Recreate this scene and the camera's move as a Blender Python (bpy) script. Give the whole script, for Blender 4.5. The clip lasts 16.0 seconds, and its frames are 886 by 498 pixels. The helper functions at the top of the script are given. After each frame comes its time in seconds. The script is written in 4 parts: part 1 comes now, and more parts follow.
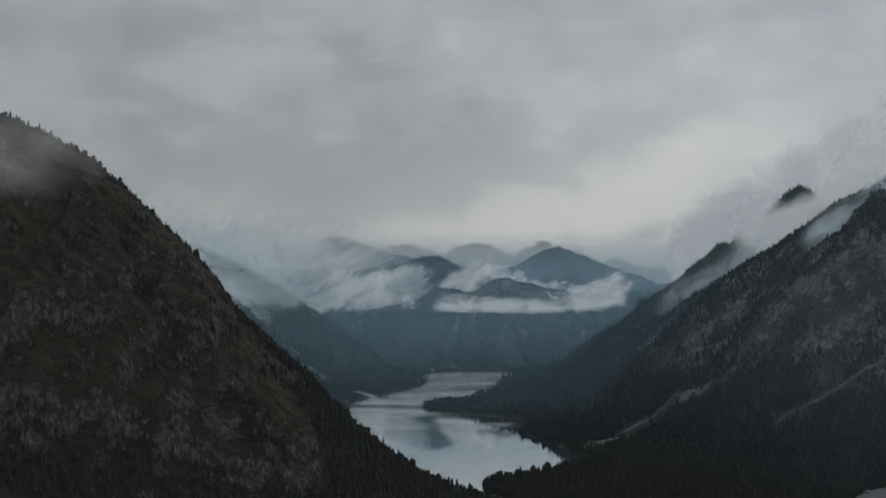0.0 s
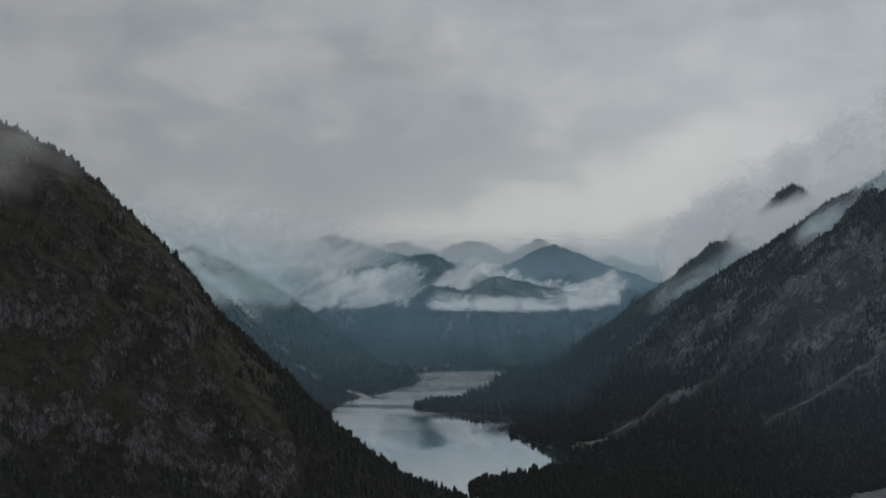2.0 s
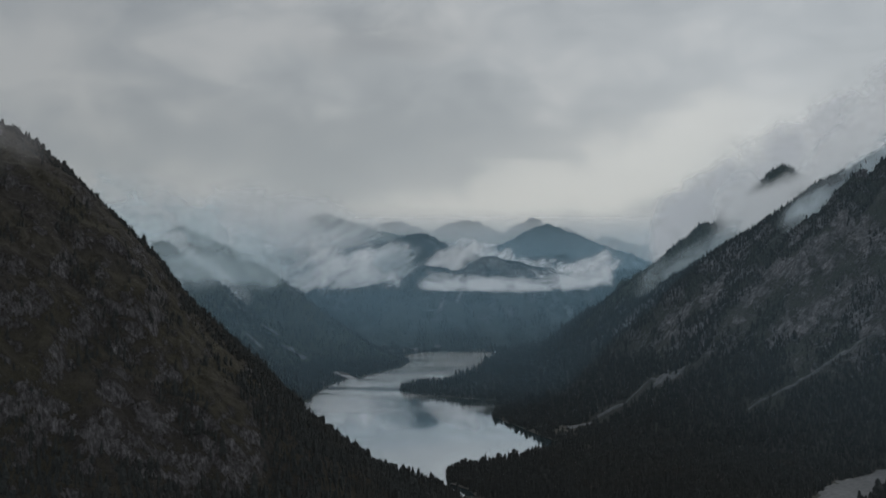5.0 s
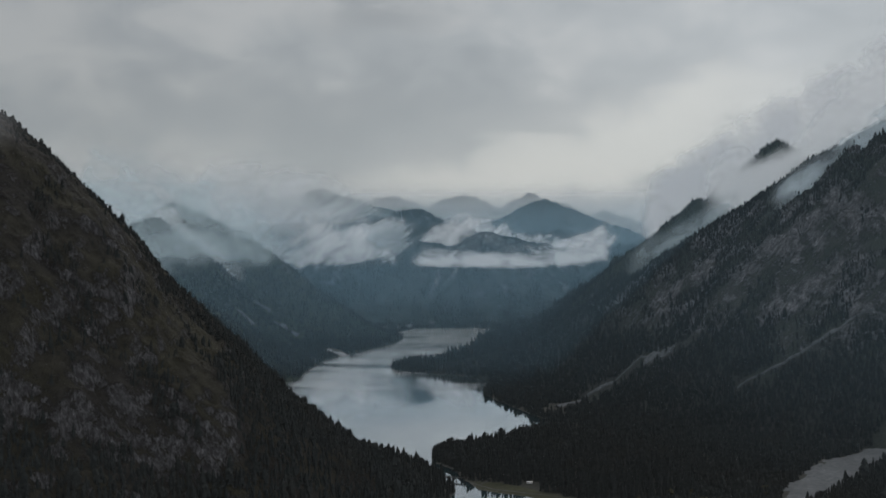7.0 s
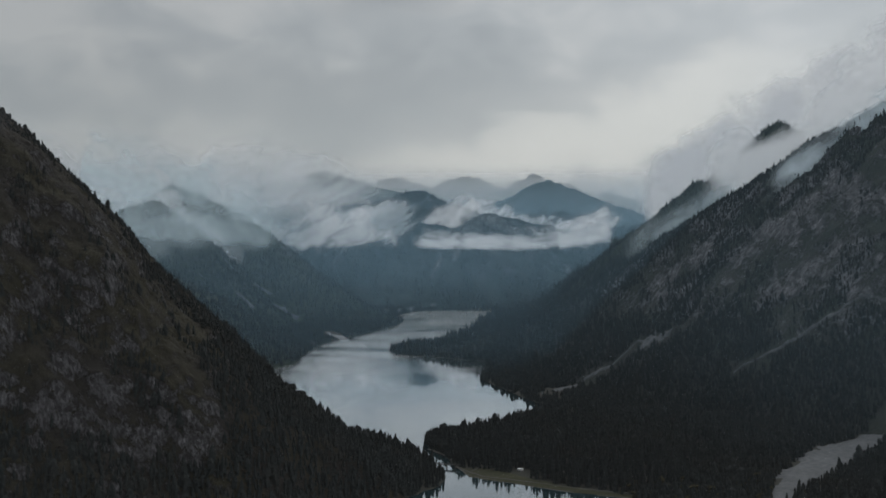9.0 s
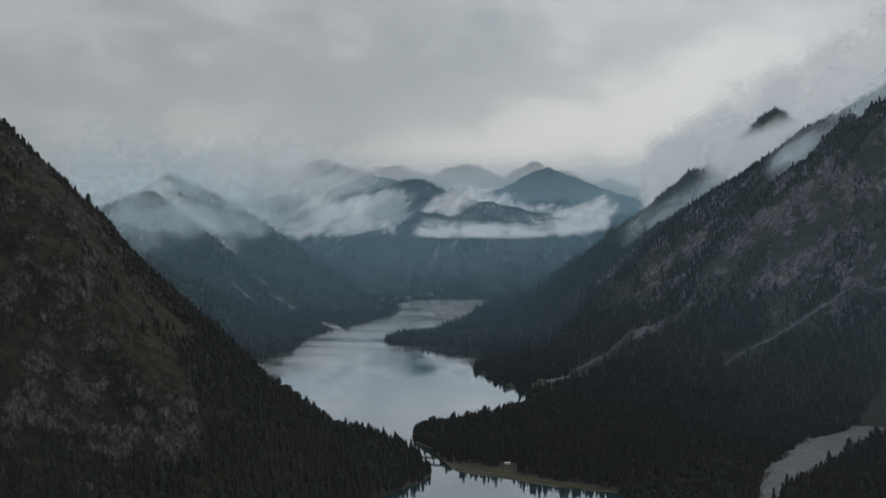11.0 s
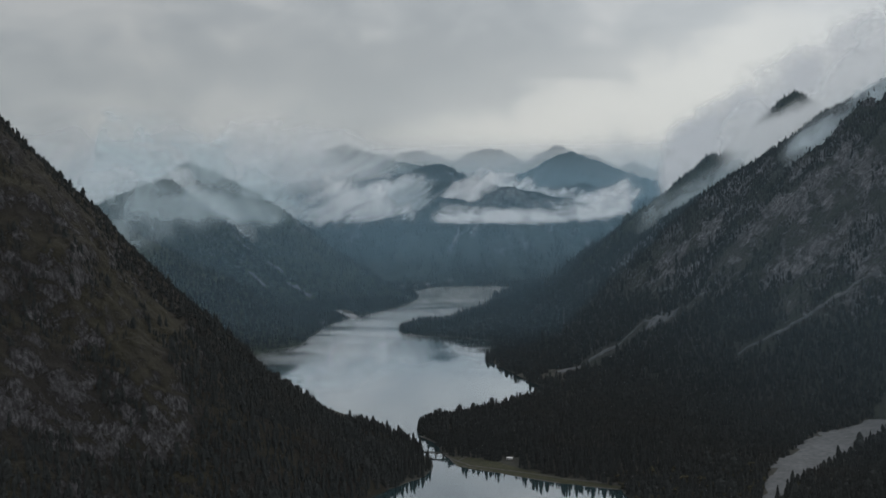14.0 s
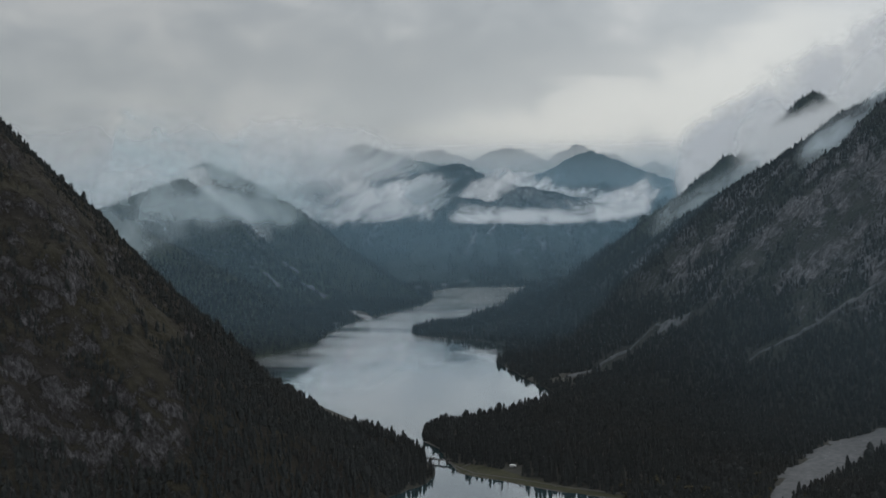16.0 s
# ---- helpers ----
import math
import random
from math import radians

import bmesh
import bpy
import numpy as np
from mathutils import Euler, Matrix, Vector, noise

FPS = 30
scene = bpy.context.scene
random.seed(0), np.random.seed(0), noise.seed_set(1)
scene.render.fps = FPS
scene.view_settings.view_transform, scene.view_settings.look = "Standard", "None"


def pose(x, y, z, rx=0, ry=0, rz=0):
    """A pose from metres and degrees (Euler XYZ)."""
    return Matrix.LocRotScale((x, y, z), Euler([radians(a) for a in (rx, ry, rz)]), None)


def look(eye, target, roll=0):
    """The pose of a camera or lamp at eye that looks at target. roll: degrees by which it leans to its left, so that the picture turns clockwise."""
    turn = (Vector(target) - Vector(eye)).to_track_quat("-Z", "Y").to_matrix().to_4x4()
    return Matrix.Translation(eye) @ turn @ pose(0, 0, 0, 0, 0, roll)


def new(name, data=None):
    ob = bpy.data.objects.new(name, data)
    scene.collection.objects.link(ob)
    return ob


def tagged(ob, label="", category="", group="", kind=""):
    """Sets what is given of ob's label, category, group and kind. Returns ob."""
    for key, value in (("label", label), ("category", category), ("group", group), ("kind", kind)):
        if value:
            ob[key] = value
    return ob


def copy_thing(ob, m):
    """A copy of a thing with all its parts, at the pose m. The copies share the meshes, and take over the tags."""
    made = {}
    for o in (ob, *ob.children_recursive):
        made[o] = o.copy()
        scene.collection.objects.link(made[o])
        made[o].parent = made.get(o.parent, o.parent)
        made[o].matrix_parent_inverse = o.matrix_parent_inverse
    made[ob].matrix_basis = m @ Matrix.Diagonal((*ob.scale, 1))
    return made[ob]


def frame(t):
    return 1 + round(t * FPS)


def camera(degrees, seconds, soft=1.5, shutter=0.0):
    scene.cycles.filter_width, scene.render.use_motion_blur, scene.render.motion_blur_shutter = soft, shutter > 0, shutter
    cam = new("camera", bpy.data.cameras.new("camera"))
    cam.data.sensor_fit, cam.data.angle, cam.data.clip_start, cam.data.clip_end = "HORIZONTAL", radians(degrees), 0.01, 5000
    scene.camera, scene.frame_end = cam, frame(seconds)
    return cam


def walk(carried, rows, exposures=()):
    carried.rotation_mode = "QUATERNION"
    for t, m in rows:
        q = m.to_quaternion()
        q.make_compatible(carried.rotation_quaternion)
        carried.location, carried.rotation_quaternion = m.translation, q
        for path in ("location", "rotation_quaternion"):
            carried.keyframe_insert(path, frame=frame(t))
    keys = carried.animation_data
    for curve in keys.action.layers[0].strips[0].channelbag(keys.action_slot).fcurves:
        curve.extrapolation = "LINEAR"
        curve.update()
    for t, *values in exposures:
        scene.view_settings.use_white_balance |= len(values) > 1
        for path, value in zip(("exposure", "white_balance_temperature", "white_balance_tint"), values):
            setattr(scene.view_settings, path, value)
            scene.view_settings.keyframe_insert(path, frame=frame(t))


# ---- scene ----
cam = camera(43.24, 16.0, soft=1.6)
ROWS = [
    (0, 0.00, -0.00, 300.00, -0.000, 1.073, 0.196),
    (0.5, 5.29, 3.79, 301.15, 0.008, 1.062, 0.208),
    (1, 10.59, 7.58, 302.35, 0.017, 1.068, 0.185),
    (1.5, 15.87, 11.37, 303.58, 0.038, 1.033, 0.170),
    (2, 21.15, 15.15, 304.87, 0.032, 0.905, 0.160),
    (2.5, 26.47, 18.95, 306.22, 0.037, 0.750, 0.175),
    (3, 31.84, 22.73, 307.59, 0.046, 0.617, 0.169),
    (3.5, 37.24, 26.49, 308.97, 0.058, 0.493, 0.191),
    (4, 42.68, 30.22, 310.36, 0.074, 0.310, 0.165),
    (6.5, 70.23, 48.61, 317.11, 0.172, -1.268, 0.220),
    (7, 75.81, 52.26, 318.48, 0.211, -1.581, 0.245),
    (7.5, 81.47, 55.85, 319.90, 0.372, -1.886, 0.287),
    (8, 87.19, 59.42, 321.35, 0.548, -2.178, 0.281),
    (8.5, 92.92, 62.95, 322.83, 0.650, -2.429, 0.310),
    (9, 98.68, 66.45, 324.32, 0.677, -2.606, 0.385),
    (11.5, 127.78, 84.13, 331.78, 1.074, -3.478, 0.795),
    (12, 133.71, 87.75, 333.35, 1.336, -3.675, 0.865),
    (12.5, 139.70, 91.45, 334.96, 1.616, -3.879, 0.912),
    (13, 145.70, 95.19, 336.57, 1.904, -4.062, 0.982),
    (13.5, 151.70, 98.99, 338.17, 2.180, -4.141, 1.014),
    (14, 157.75, 102.88, 339.79, 2.536, -4.172, 1.060),
    (14.5, 163.85, 106.81, 341.45, 2.965, -4.204, 1.051),
    (15, 169.94, 110.72, 343.15, 3.328, -4.237, 1.063),
    (15.5, 176.03, 114.61, 344.88, 3.600, -4.265, 1.047),
    (16, 182.07, 118.46, 346.60, 3.836, -4.278, 1.003),
]
walk(cam, [(t, pose(x, y, z, 90 + pitch, roll, yaw)) for t, x, y, z, yaw, pitch, roll in ROWS], ((0, -0.12), (6, 0.0), (16, 0.19)))

# ---- sky, sun and exposure ----
scene.cycles.transparent_max_bounces = 32
SUN_EL, SUN_AZ = radians(38), radians(12)
world = bpy.data.worlds.new("overcast_sky")
scene.world = world
world.use_nodes = True


def maths(tree, op, a, b=None, clamp=False):
    n = tree.nodes.new("ShaderNodeMath")
    n.operation, n.use_clamp = op, clamp
    for i, v in enumerate((a, b)):
        if v is None:
            continue
        if isinstance(v, (int, float)):
            n.inputs[i].default_value = v
        else:
            tree.links.new(v, n.inputs[i])
    return n.outputs[0]


def ramp(tree, value, stops):
    n = tree.nodes.new("ShaderNodeValToRGB")
    while len(n.color_ramp.elements) < len(stops):
        n.color_ramp.elements.new(0.5)
    for e, (at, c) in zip(n.color_ramp.elements, stops):
        e.position = at
        e.color = (c, c, c, 1) if isinstance(c, (int, float)) else (*c, 1)
    tree.links.new(value, n.inputs[0])
    return n.outputs[0]


def mixed(tree, fac, a, b, blend="MIX"):
    n = tree.nodes.new("ShaderNodeMix")
    n.data_type, n.blend_type = "RGBA", blend
    for socket, v in ((n.inputs[0], fac), (n.inputs[6], a), (n.inputs[7], b)):
        if isinstance(v, (int, float)):
            socket.default_value = v
        elif isinstance(v, tuple):
            socket.default_value = (*v, 1)
        else:
            tree.links.new(v, socket)
    return n.outputs[2]


def noise_at(tree, coord, scale, detail=5.0, rough=0.55, stretch=(1, 1, 1), shift=(0, 0, 0), distort=0.0):
    m = tree.nodes.new("ShaderNodeMapping")
    m.inputs["Scale"].default_value = stretch
    m.inputs["Location"].default_value = shift
    tree.links.new(coord, m.inputs["Vector"])
    n = tree.nodes.new("ShaderNodeTexNoise")
    n.inputs["Scale"].default_value = scale
    n.inputs["Detail"].default_value = detail
    n.inputs["Roughness"].default_value = rough
    n.inputs["Distortion"].default_value = distort
    tree.links.new(m.outputs[0], n.inputs["Vector"])
    return n.outputs["Fac"]


def build_sky():
    t = world.node_tree
    t.nodes.clear()
    where = t.nodes.new("ShaderNodeTexCoord").outputs["Generated"]
    split = t.nodes.new("ShaderNodeSeparateXYZ")
    t.links.new(where, split.inputs[0])
    dx, dy, dz = split.outputs
    sky = t.nodes.new("ShaderNodeTexSky")
    sky.sky_type, sky.sun_disc = "NISHITA", False
    sky.sun_elevation, sky.sun_rotation = SUN_EL, SUN_AZ
    # cloud deck: broad grey masses with softer billows inside
    wide = noise_at(t, where, 4.5, 3, 0.5, (1, 1, 2.2), (0.3, 0.1, 0.35))
    fine = noise_at(t, where, 14.0, 6, 0.55, (1, 1, 1.7), (2.0, 0.0, 1.0), 0.4)
    body = maths(t, "ADD", maths(t, "MULTIPLY", wide, 0.62), maths(t, "MULTIPLY", fine, 0.38))
    grey = ramp(t, body, [(0.36, (0.295, 0.322, 0.344)), (0.50, (0.365, 0.390, 0.408)), (0.62, (0.450, 0.466, 0.474))])
    # the thin bright opening over the far end of the valley, ragged at its edge
    wob = maths(t, "MULTIPLY", maths(t, "SUBTRACT", fine, 0.5), 0.12)
    # a heavier grey mass hangs above it
    mx = maths(t, "DIVIDE", maths(t, "ADD", dx, 0.03), 0.20)
    mz = maths(t, "DIVIDE", maths(t, "SUBTRACT", maths(t, "ADD", dz, wob), 0.098), 0.040)
    mass = maths(t, "POWER", 2.718, maths(t, "MULTIPLY", maths(t, "ADD", maths(t, "POWER", maths(t, "ABSOLUTE", mx), 2.4), maths(t, "POWER", maths(t, "ABSOLUTE", mz), 2.4)), -1.0))
    mass = maths(t, "MULTIPLY", mass, maths(t, "GREATER_THAN", dy, 0.0))
    grey = mixed(t, maths(t, "MULTIPLY", mass, 0.60), grey, (0.270, 0.296, 0.318))
    bx = maths(t, "DIVIDE", maths(t, "ADD", dx, 0.055), 0.065)
    bz = maths(t, "DIVIDE", maths(t, "SUBTRACT", maths(t, "ADD", dz, maths(t, "MULTIPLY", wob, 0.6)), 0.180), 0.022)
    tuft = maths(t, "POWER", 2.718, maths(t, "MULTIPLY", maths(t, "ADD", maths(t, "POWER", maths(t, "ABSOLUTE", bx), 2.0), maths(t, "POWER", maths(t, "ABSOLUTE", bz), 2.0)), -1.0))
    grey = mixed(t, maths(t, "MULTIPLY", maths(t, "MULTIPLY", tuft, 0.6), maths(t, "GREATER_THAN", dy, 0.0)), grey, (0.235, 0.258, 0.278))
    ax = maths(t, "DIVIDE", maths(t, "SUBTRACT", dx, 0.10), 0.20)
    az = maths(t, "DIVIDE", maths(t, "SUBTRACT", maths(t, "SUBTRACT", maths(t, "ADD", dz, wob), maths(t, "MULTIPLY", dx, 0.30)), 0.010), 0.046)
    far = maths(t, "ADD", maths(t, "POWER", maths(t, "ABSOLUTE", ax), 4.0), maths(t, "POWER", maths(t, "ABSOLUTE", az), 4.0))
    gap = maths(t, "MULTIPLY", maths(t, "POWER", 2.718, maths(t, "MULTIPLY", far, -1.0)), maths(t, "GREATER_THAN", dy, 0.0))
    deck = mixed(t, maths(t, "MULTIPLY", gap, 0.70), grey, (0.560, 0.566, 0.548))
    # an overcast sky grows brighter towards the zenith
    high = t.nodes.new("ShaderNodeMapRange")
    high.inputs["From Min"].default_value, high.inputs["From Max"].default_value, high.inputs["To Max"].default_value = 0.22, 0.80, 1.55
    t.links.new(dz, high.inputs["Value"])
    # and lighter towards the open side of the valley
    side = maths(t, "ADD", 1.06, maths(t, "MULTIPLY", maths(t, "MINIMUM", maths(t, "MAXIMUM", dx, -0.3), 0.3), 0.75))
    over = maths(t, "MULTIPLY", side, maths(t, "ADD", 1.0, high.outputs[0]))
    back = t.nodes.new("ShaderNodeBackground")
    blue = t.nodes.new("ShaderNodeBackground")
    blue.inputs["Strength"].default_value = 0.05
    t.links.new(sky.outputs[0], blue.inputs["Color"])
    t.links.new(deck, back.inputs["Color"])
    t.links.new(over, back.inputs["Strength"])
    mix = t.nodes.new("ShaderNodeMixShader")
    mix.inputs[0].default_value = 0.92
    t.links.new(blue.outputs[0], mix.inputs[1])
    t.links.new(back.outputs[0], mix.inputs[2])
    out = t.nodes.new("ShaderNodeOutputWorld")
    t.links.new(mix.outputs[0], out.inputs[0])


build_sky()
sun = new("sun", bpy.data.lights.new("sun", "SUN"))
sun.data.energy, sun.data.angle, sun.data.color = 0.5, radians(25), (1.0, 0.96, 0.9)
sun.matrix_world = look((0, 0, 900), (-900 * math.sin(SUN_AZ), -900 * math.cos(SUN_AZ), 900 - 900 * math.tan(SUN_EL)))


# ---- materials ----
def material(name, rough=0.9, spec=0.2):
    m = bpy.data.materials.new(name)
    m.use_nodes = True
    t = m.node_tree
    p = t.nodes["Principled BSDF"]
    p.inputs["Roughness"].default_value = rough
    p.inputs["Specular IOR Level"].default_value = spec
    return m, t, p


def bump(tree, p, height, strength, distance):
    b = tree.nodes.new("ShaderNodeBump")
    b.inputs["Strength"].default_value, b.inputs["Distance"].default_value = strength, distance
    tree.links.new(height, b.inputs["Height"])
    tree.links.new(b.outputs[0], p.inputs["Normal"])


def position(tree):
    return tree.nodes.new("ShaderNodeNewGeometry").outputs["Position"]


def steepness(tree):
    s = tree.nodes.new("ShaderNodeSeparateXYZ")
    tree.links.new(tree.nodes.new("ShaderNodeNewGeometry").outputs["Normal"], s.inputs[0])
    return s.outputs[2]


def mountain_material(name, rock, rock_dark, soil, green, rock_from, rock_to, grain=1.0, treeline=None, flank=None, strata=0.0):
    """Bare rock where it is steep, soil and low growth where it is not; both broken up by stains and grain."""
    m, t, p = material(name, 0.95, 0.15)
    at = position(t)
    lay, squeeze = at, (1, 1, 0.30)
    if strata:
        # bands and ledges run down along the slope
        turn = t.nodes.new("ShaderNodeMapping")
        turn.inputs["Rotation"].default_value = (0, radians(strata), 0)
        t.links.new(at, turn.inputs["Vector"])
        lay, squeeze = turn.outputs[0], (0.5, 0.8, 1)
    big = noise_at(t, lay, 0.016 * grain, 5, 0.6, (0.4, 0.8, 1) if strata else (1, 1, 1))
    mid = noise_at(t, lay, 0.06 * grain, 9, 0.74, squeeze, (7, 3, 1), 0.3)
    fine = noise_at(t, at, 0.30 * grain, 8, 0.72, (1, 1, 0.45), (1, 9, 4), 0.2)
    crack = noise_at(t, at, (0.20 if strata else 0.13) * grain, 9, 0.74, (1, 1, 0.5 if strata else 0.26), (4, 1, 6), 0.4)
    stone = mixed(t, ramp(t, crack, [(0.44, 0.0), (0.62, 1.0)] if strata else [(0.42, 0.0), (0.58, 1.0)]), rock_dark, rock)
    stone = mixed(t, maths(t, "MULTIPLY", ramp(t, fine, [(0.42, 1.0), (0.60, 0.0)]), 0.55), stone, tuple(c * 0.45 for c in rock_dark))
    # dark weather stains run over the rock
    stain = noise_at(t, at, 0.05 * grain, 6, 0.65, (1, 1, 0.5), (3, 8, 2), 0.5)
    stone = mixed(t, maths(t, "MULTIPLY", ramp(t, stain, [(0.42, 1.0), (0.60, 0.0)]), 0.5), stone, rock_dark)
    low = mixed(t, ramp(t, big, [(0.40, 0.0), (0.60, 1.0)]), soil, green)
    low = mixed(t, ramp(t, fine, [(0.40, 0.0), (0.66, 0.6)]), low, tuple(c * 0.5 for c in soil))
    up = maths(t, "ADD", steepness(t), maths(t, "MULTIPLY", maths(t, "SUBTRACT", mid, 0.5), 0.5 if strata else 0.9))
    up = maths(t, "ADD", up, maths(t, "MULTIPLY", maths(t, "SUBTRACT", big, 0.5), 0.4 if strata else 1.5))
    up = maths(t, "ADD", up, maths(t, "MULTIPLY", maths(t, "SUBTRACT", fine, 0.5), 1.5 if strata else 1.1))
    bare = ramp(t, up, [(rock_from, 1.0), (rock_to, 0.0)])
    if treeline:
        # growth covers the foot of the slope up to a ragged line
        s = t.nodes.new("ShaderNodeSeparateXYZ")
        t.links.new(at, s.inputs[0])
        rag = maths(t, "MULTIPLY", maths(t, "SUBTRACT", big, 0.5), 190.0)
        bare = maths(t, "MULTIPLY", bare, maths(t, "DIVIDE", maths(t, "SUBTRACT", maths(t, "ADD", s.outputs[2], rag), treeline), 14.0, True), True)
    if flank:
        # the damp side of the spur is overgrown
        s = t.nodes.new("ShaderNodeSeparateXYZ")
        t.links.new(at, s.inputs[0])
        rag = maths(t, "MULTIPLY", maths(t, "SUBTRACT", big, 0.5), 90.0)
        bare = maths(t, "MULTIPLY", bare, maths(t, "DIVIDE", maths(t, "SUBTRACT", maths(t, "ADD", rag, flank), s.outputs[0]), 16.0, True), True)
    colour = mixed(t, bare, low, stone)
    t.links.new(colour, p.inputs["Base Color"])
    bump(t, p, maths(t, "ADD", maths(t, "ADD", maths(t, "MULTIPLY", mid, 0.6), maths(t, "MULTIPLY", crack, maths(t, "MULTIPLY", bare, 0.9))), maths(t, "MULTIPLY", fine, 0.5)), 1.0, 7.0 / grain)
    return m


ROCK_NEAR = mountain_material("mossy_limestone", (0.24, 0.233, 0.242), (0.046, 0.043, 0.045), (0.021, 0.0185, 0.016), (0.030, 0.027, 0.0165), 0.40, 0.56, 1.25, None, -105, -42)
ROCK_RIGHT = mountain_material("pale_limestone", (0.255, 0.248, 0.26), (0.056, 0.056, 0.060), (0.040, 0.042, 0.040), (0.034, 0.040, 0.034), 0.60, 0.74, 1.1, 122)
ROCK_WOODED = mountain_material("wooded_slope", (0.20, 0.20, 0.19), (0.09, 0.09, 0.09), (0.026, 0.032, 0.024), (0.034, 0.042, 0.028), 0.44, 0.62, 0.6, 85)
# distance haze is partly painted in here: rock and soil lightened beyond their own tone
ROCK_HAZED = mountain_material("haze_paled_rock", (0.44, 0.43, 0.42), (0.26, 0.26, 0.26), (0.12, 0.125, 0.12), (0.10, 0.11, 0.10), 0.62, 0.80, 0.35)
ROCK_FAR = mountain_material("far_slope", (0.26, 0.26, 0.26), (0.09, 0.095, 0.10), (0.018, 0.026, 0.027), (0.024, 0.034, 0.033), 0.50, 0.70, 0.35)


def plain_material(name, a, b, scale, rough=0.9, bump_by=0.0, detail=5, spec=0.2):
    m, t, p = material(name, rough, spec)
    at = position(t)
    n = noise_at(t, at, scale, detail, 0.6)
    w = noise_at(t, at, scale * 0.12, 3, 0.5, (1, 1, 1), (5, 2, 0))
    c = mixed(t, ramp(t, n, [(0.35, 0.0), (0.65, 1.0)]), a, b)
    c = mixed(t, maths(t, "MULTIPLY", ramp(t, w, [(0.4, 0.0), (0.65, 1.0)]), 0.4), c, tuple(x * 0.6 for x in a))
    t.links.new(c, p.inputs["Base Color"])
    if bump_by:
        bump(t, p, n, 0.6, bump_by)
    return m


def leaf_material(name, dark, light, rust, share):
    """Needles or leaves: every tree of a joined wood takes a shade of its own."""
    m, t, p = material(name, 0.95, 0.08)
    geo = t.nodes.new("ShaderNodeNewGeometry")
    tone = mixed(t, geo.outputs["Random Per Island"], dark, light)
    wood = noise_at(t, geo.outputs["Position"], 0.016, 4, 0.6)
    tone = mixed(t, maths(t, "MULTIPLY", ramp(t, wood, [(0.52, 0.0), (0.70, 1.0)]), share), tone, rust)
    fine = noise_at(t, geo.outputs["Position"], 0.9, 4, 0.7)
    tone = mixed(t, maths(t, "MULTIPLY", fine, 0.7), tone, tuple(c * 0.4 for c in dark))
    t.links.new(tone, p.inputs["Base Color"])
    return m


NEEDLES = leaf_material("spruce_needles", (0.021, 0.0245, 0.0245), (0.035, 0.0385, 0.0375), (0.038, 0.034, 0.028), 0.45)
SHRUBS = leaf_material("bare_shrubs", (0.026, 0.024, 0.018), (0.058, 0.050, 0.036), (0.075, 0.058, 0.040), 0.5)
AUTUMN = leaf_material("autumn_leaves", (0.030, 0.031, 0.021), (0.058, 0.053, 0.031), (0.060, 0.046, 0.031), 0.5)
BARK = plain_material("bark", (0.05, 0.04, 0.032), (0.09, 0.075, 0.06), 2.0)
GROUND = plain_material("forest_floor", (0.020, 0.021, 0.018), (0.034, 0.033, 0.026), 0.2, 0.95, 0.3)
MEADOW = plain_material("damp_meadow", (0.020, 0.021, 0.011), (0.034, 0.033, 0.016), 0.25, 0.95, 0.1)
SHINGLE = plain_material("shore_shingle", (0.036, 0.034, 0.030), (0.062, 0.058, 0.052), 0.6, 0.9, 0.1)
GRAVEL = plain_material("river_gravel", (0.056, 0.059, 0.063), (0.092, 0.095, 0.099), 0.15, 0.9, 0.4, 8)
SCREE = plain_material("scree", (0.054, 0.057, 0.062), (0.094, 0.097, 0.103), 0.12, 0.95, 1.5, 8)
FAN = plain_material("pale_fan", (0.12, 0.118, 0.122), (0.19, 0.186, 0.19), 0.12, 0.95, 1.0, 8)
PATH_DIRT = plain_material("gravel_path", (0.042, 0.040, 0.036), (0.066, 0.062, 0.056), 1.0)
TIMBER = plain_material("weathered_timber", (0.022, 0.021, 0.020), (0.045, 0.042, 0.038), 3.0)
WHITE_PAINT = plain_material("white_paint", (0.50, 0.50, 0.49), (0.58, 0.58, 0.57), 4.0, 0.5)
DARK_ROOF = plain_material("dark_roof", (0.05, 0.05, 0.052), (0.08, 0.08, 0.08), 3.0, 0.7)
PALE_WALL = plain_material("pale_render", (0.20, 0.20, 0.19), (0.27, 0.265, 0.25), 2.0, 0.8)
GLASS_DARK, _t, _p = material("dark_pane", 0.15, 0.5)
_p.inputs["Base Color"].default_value = (0.02, 0.025, 0.03, 1)


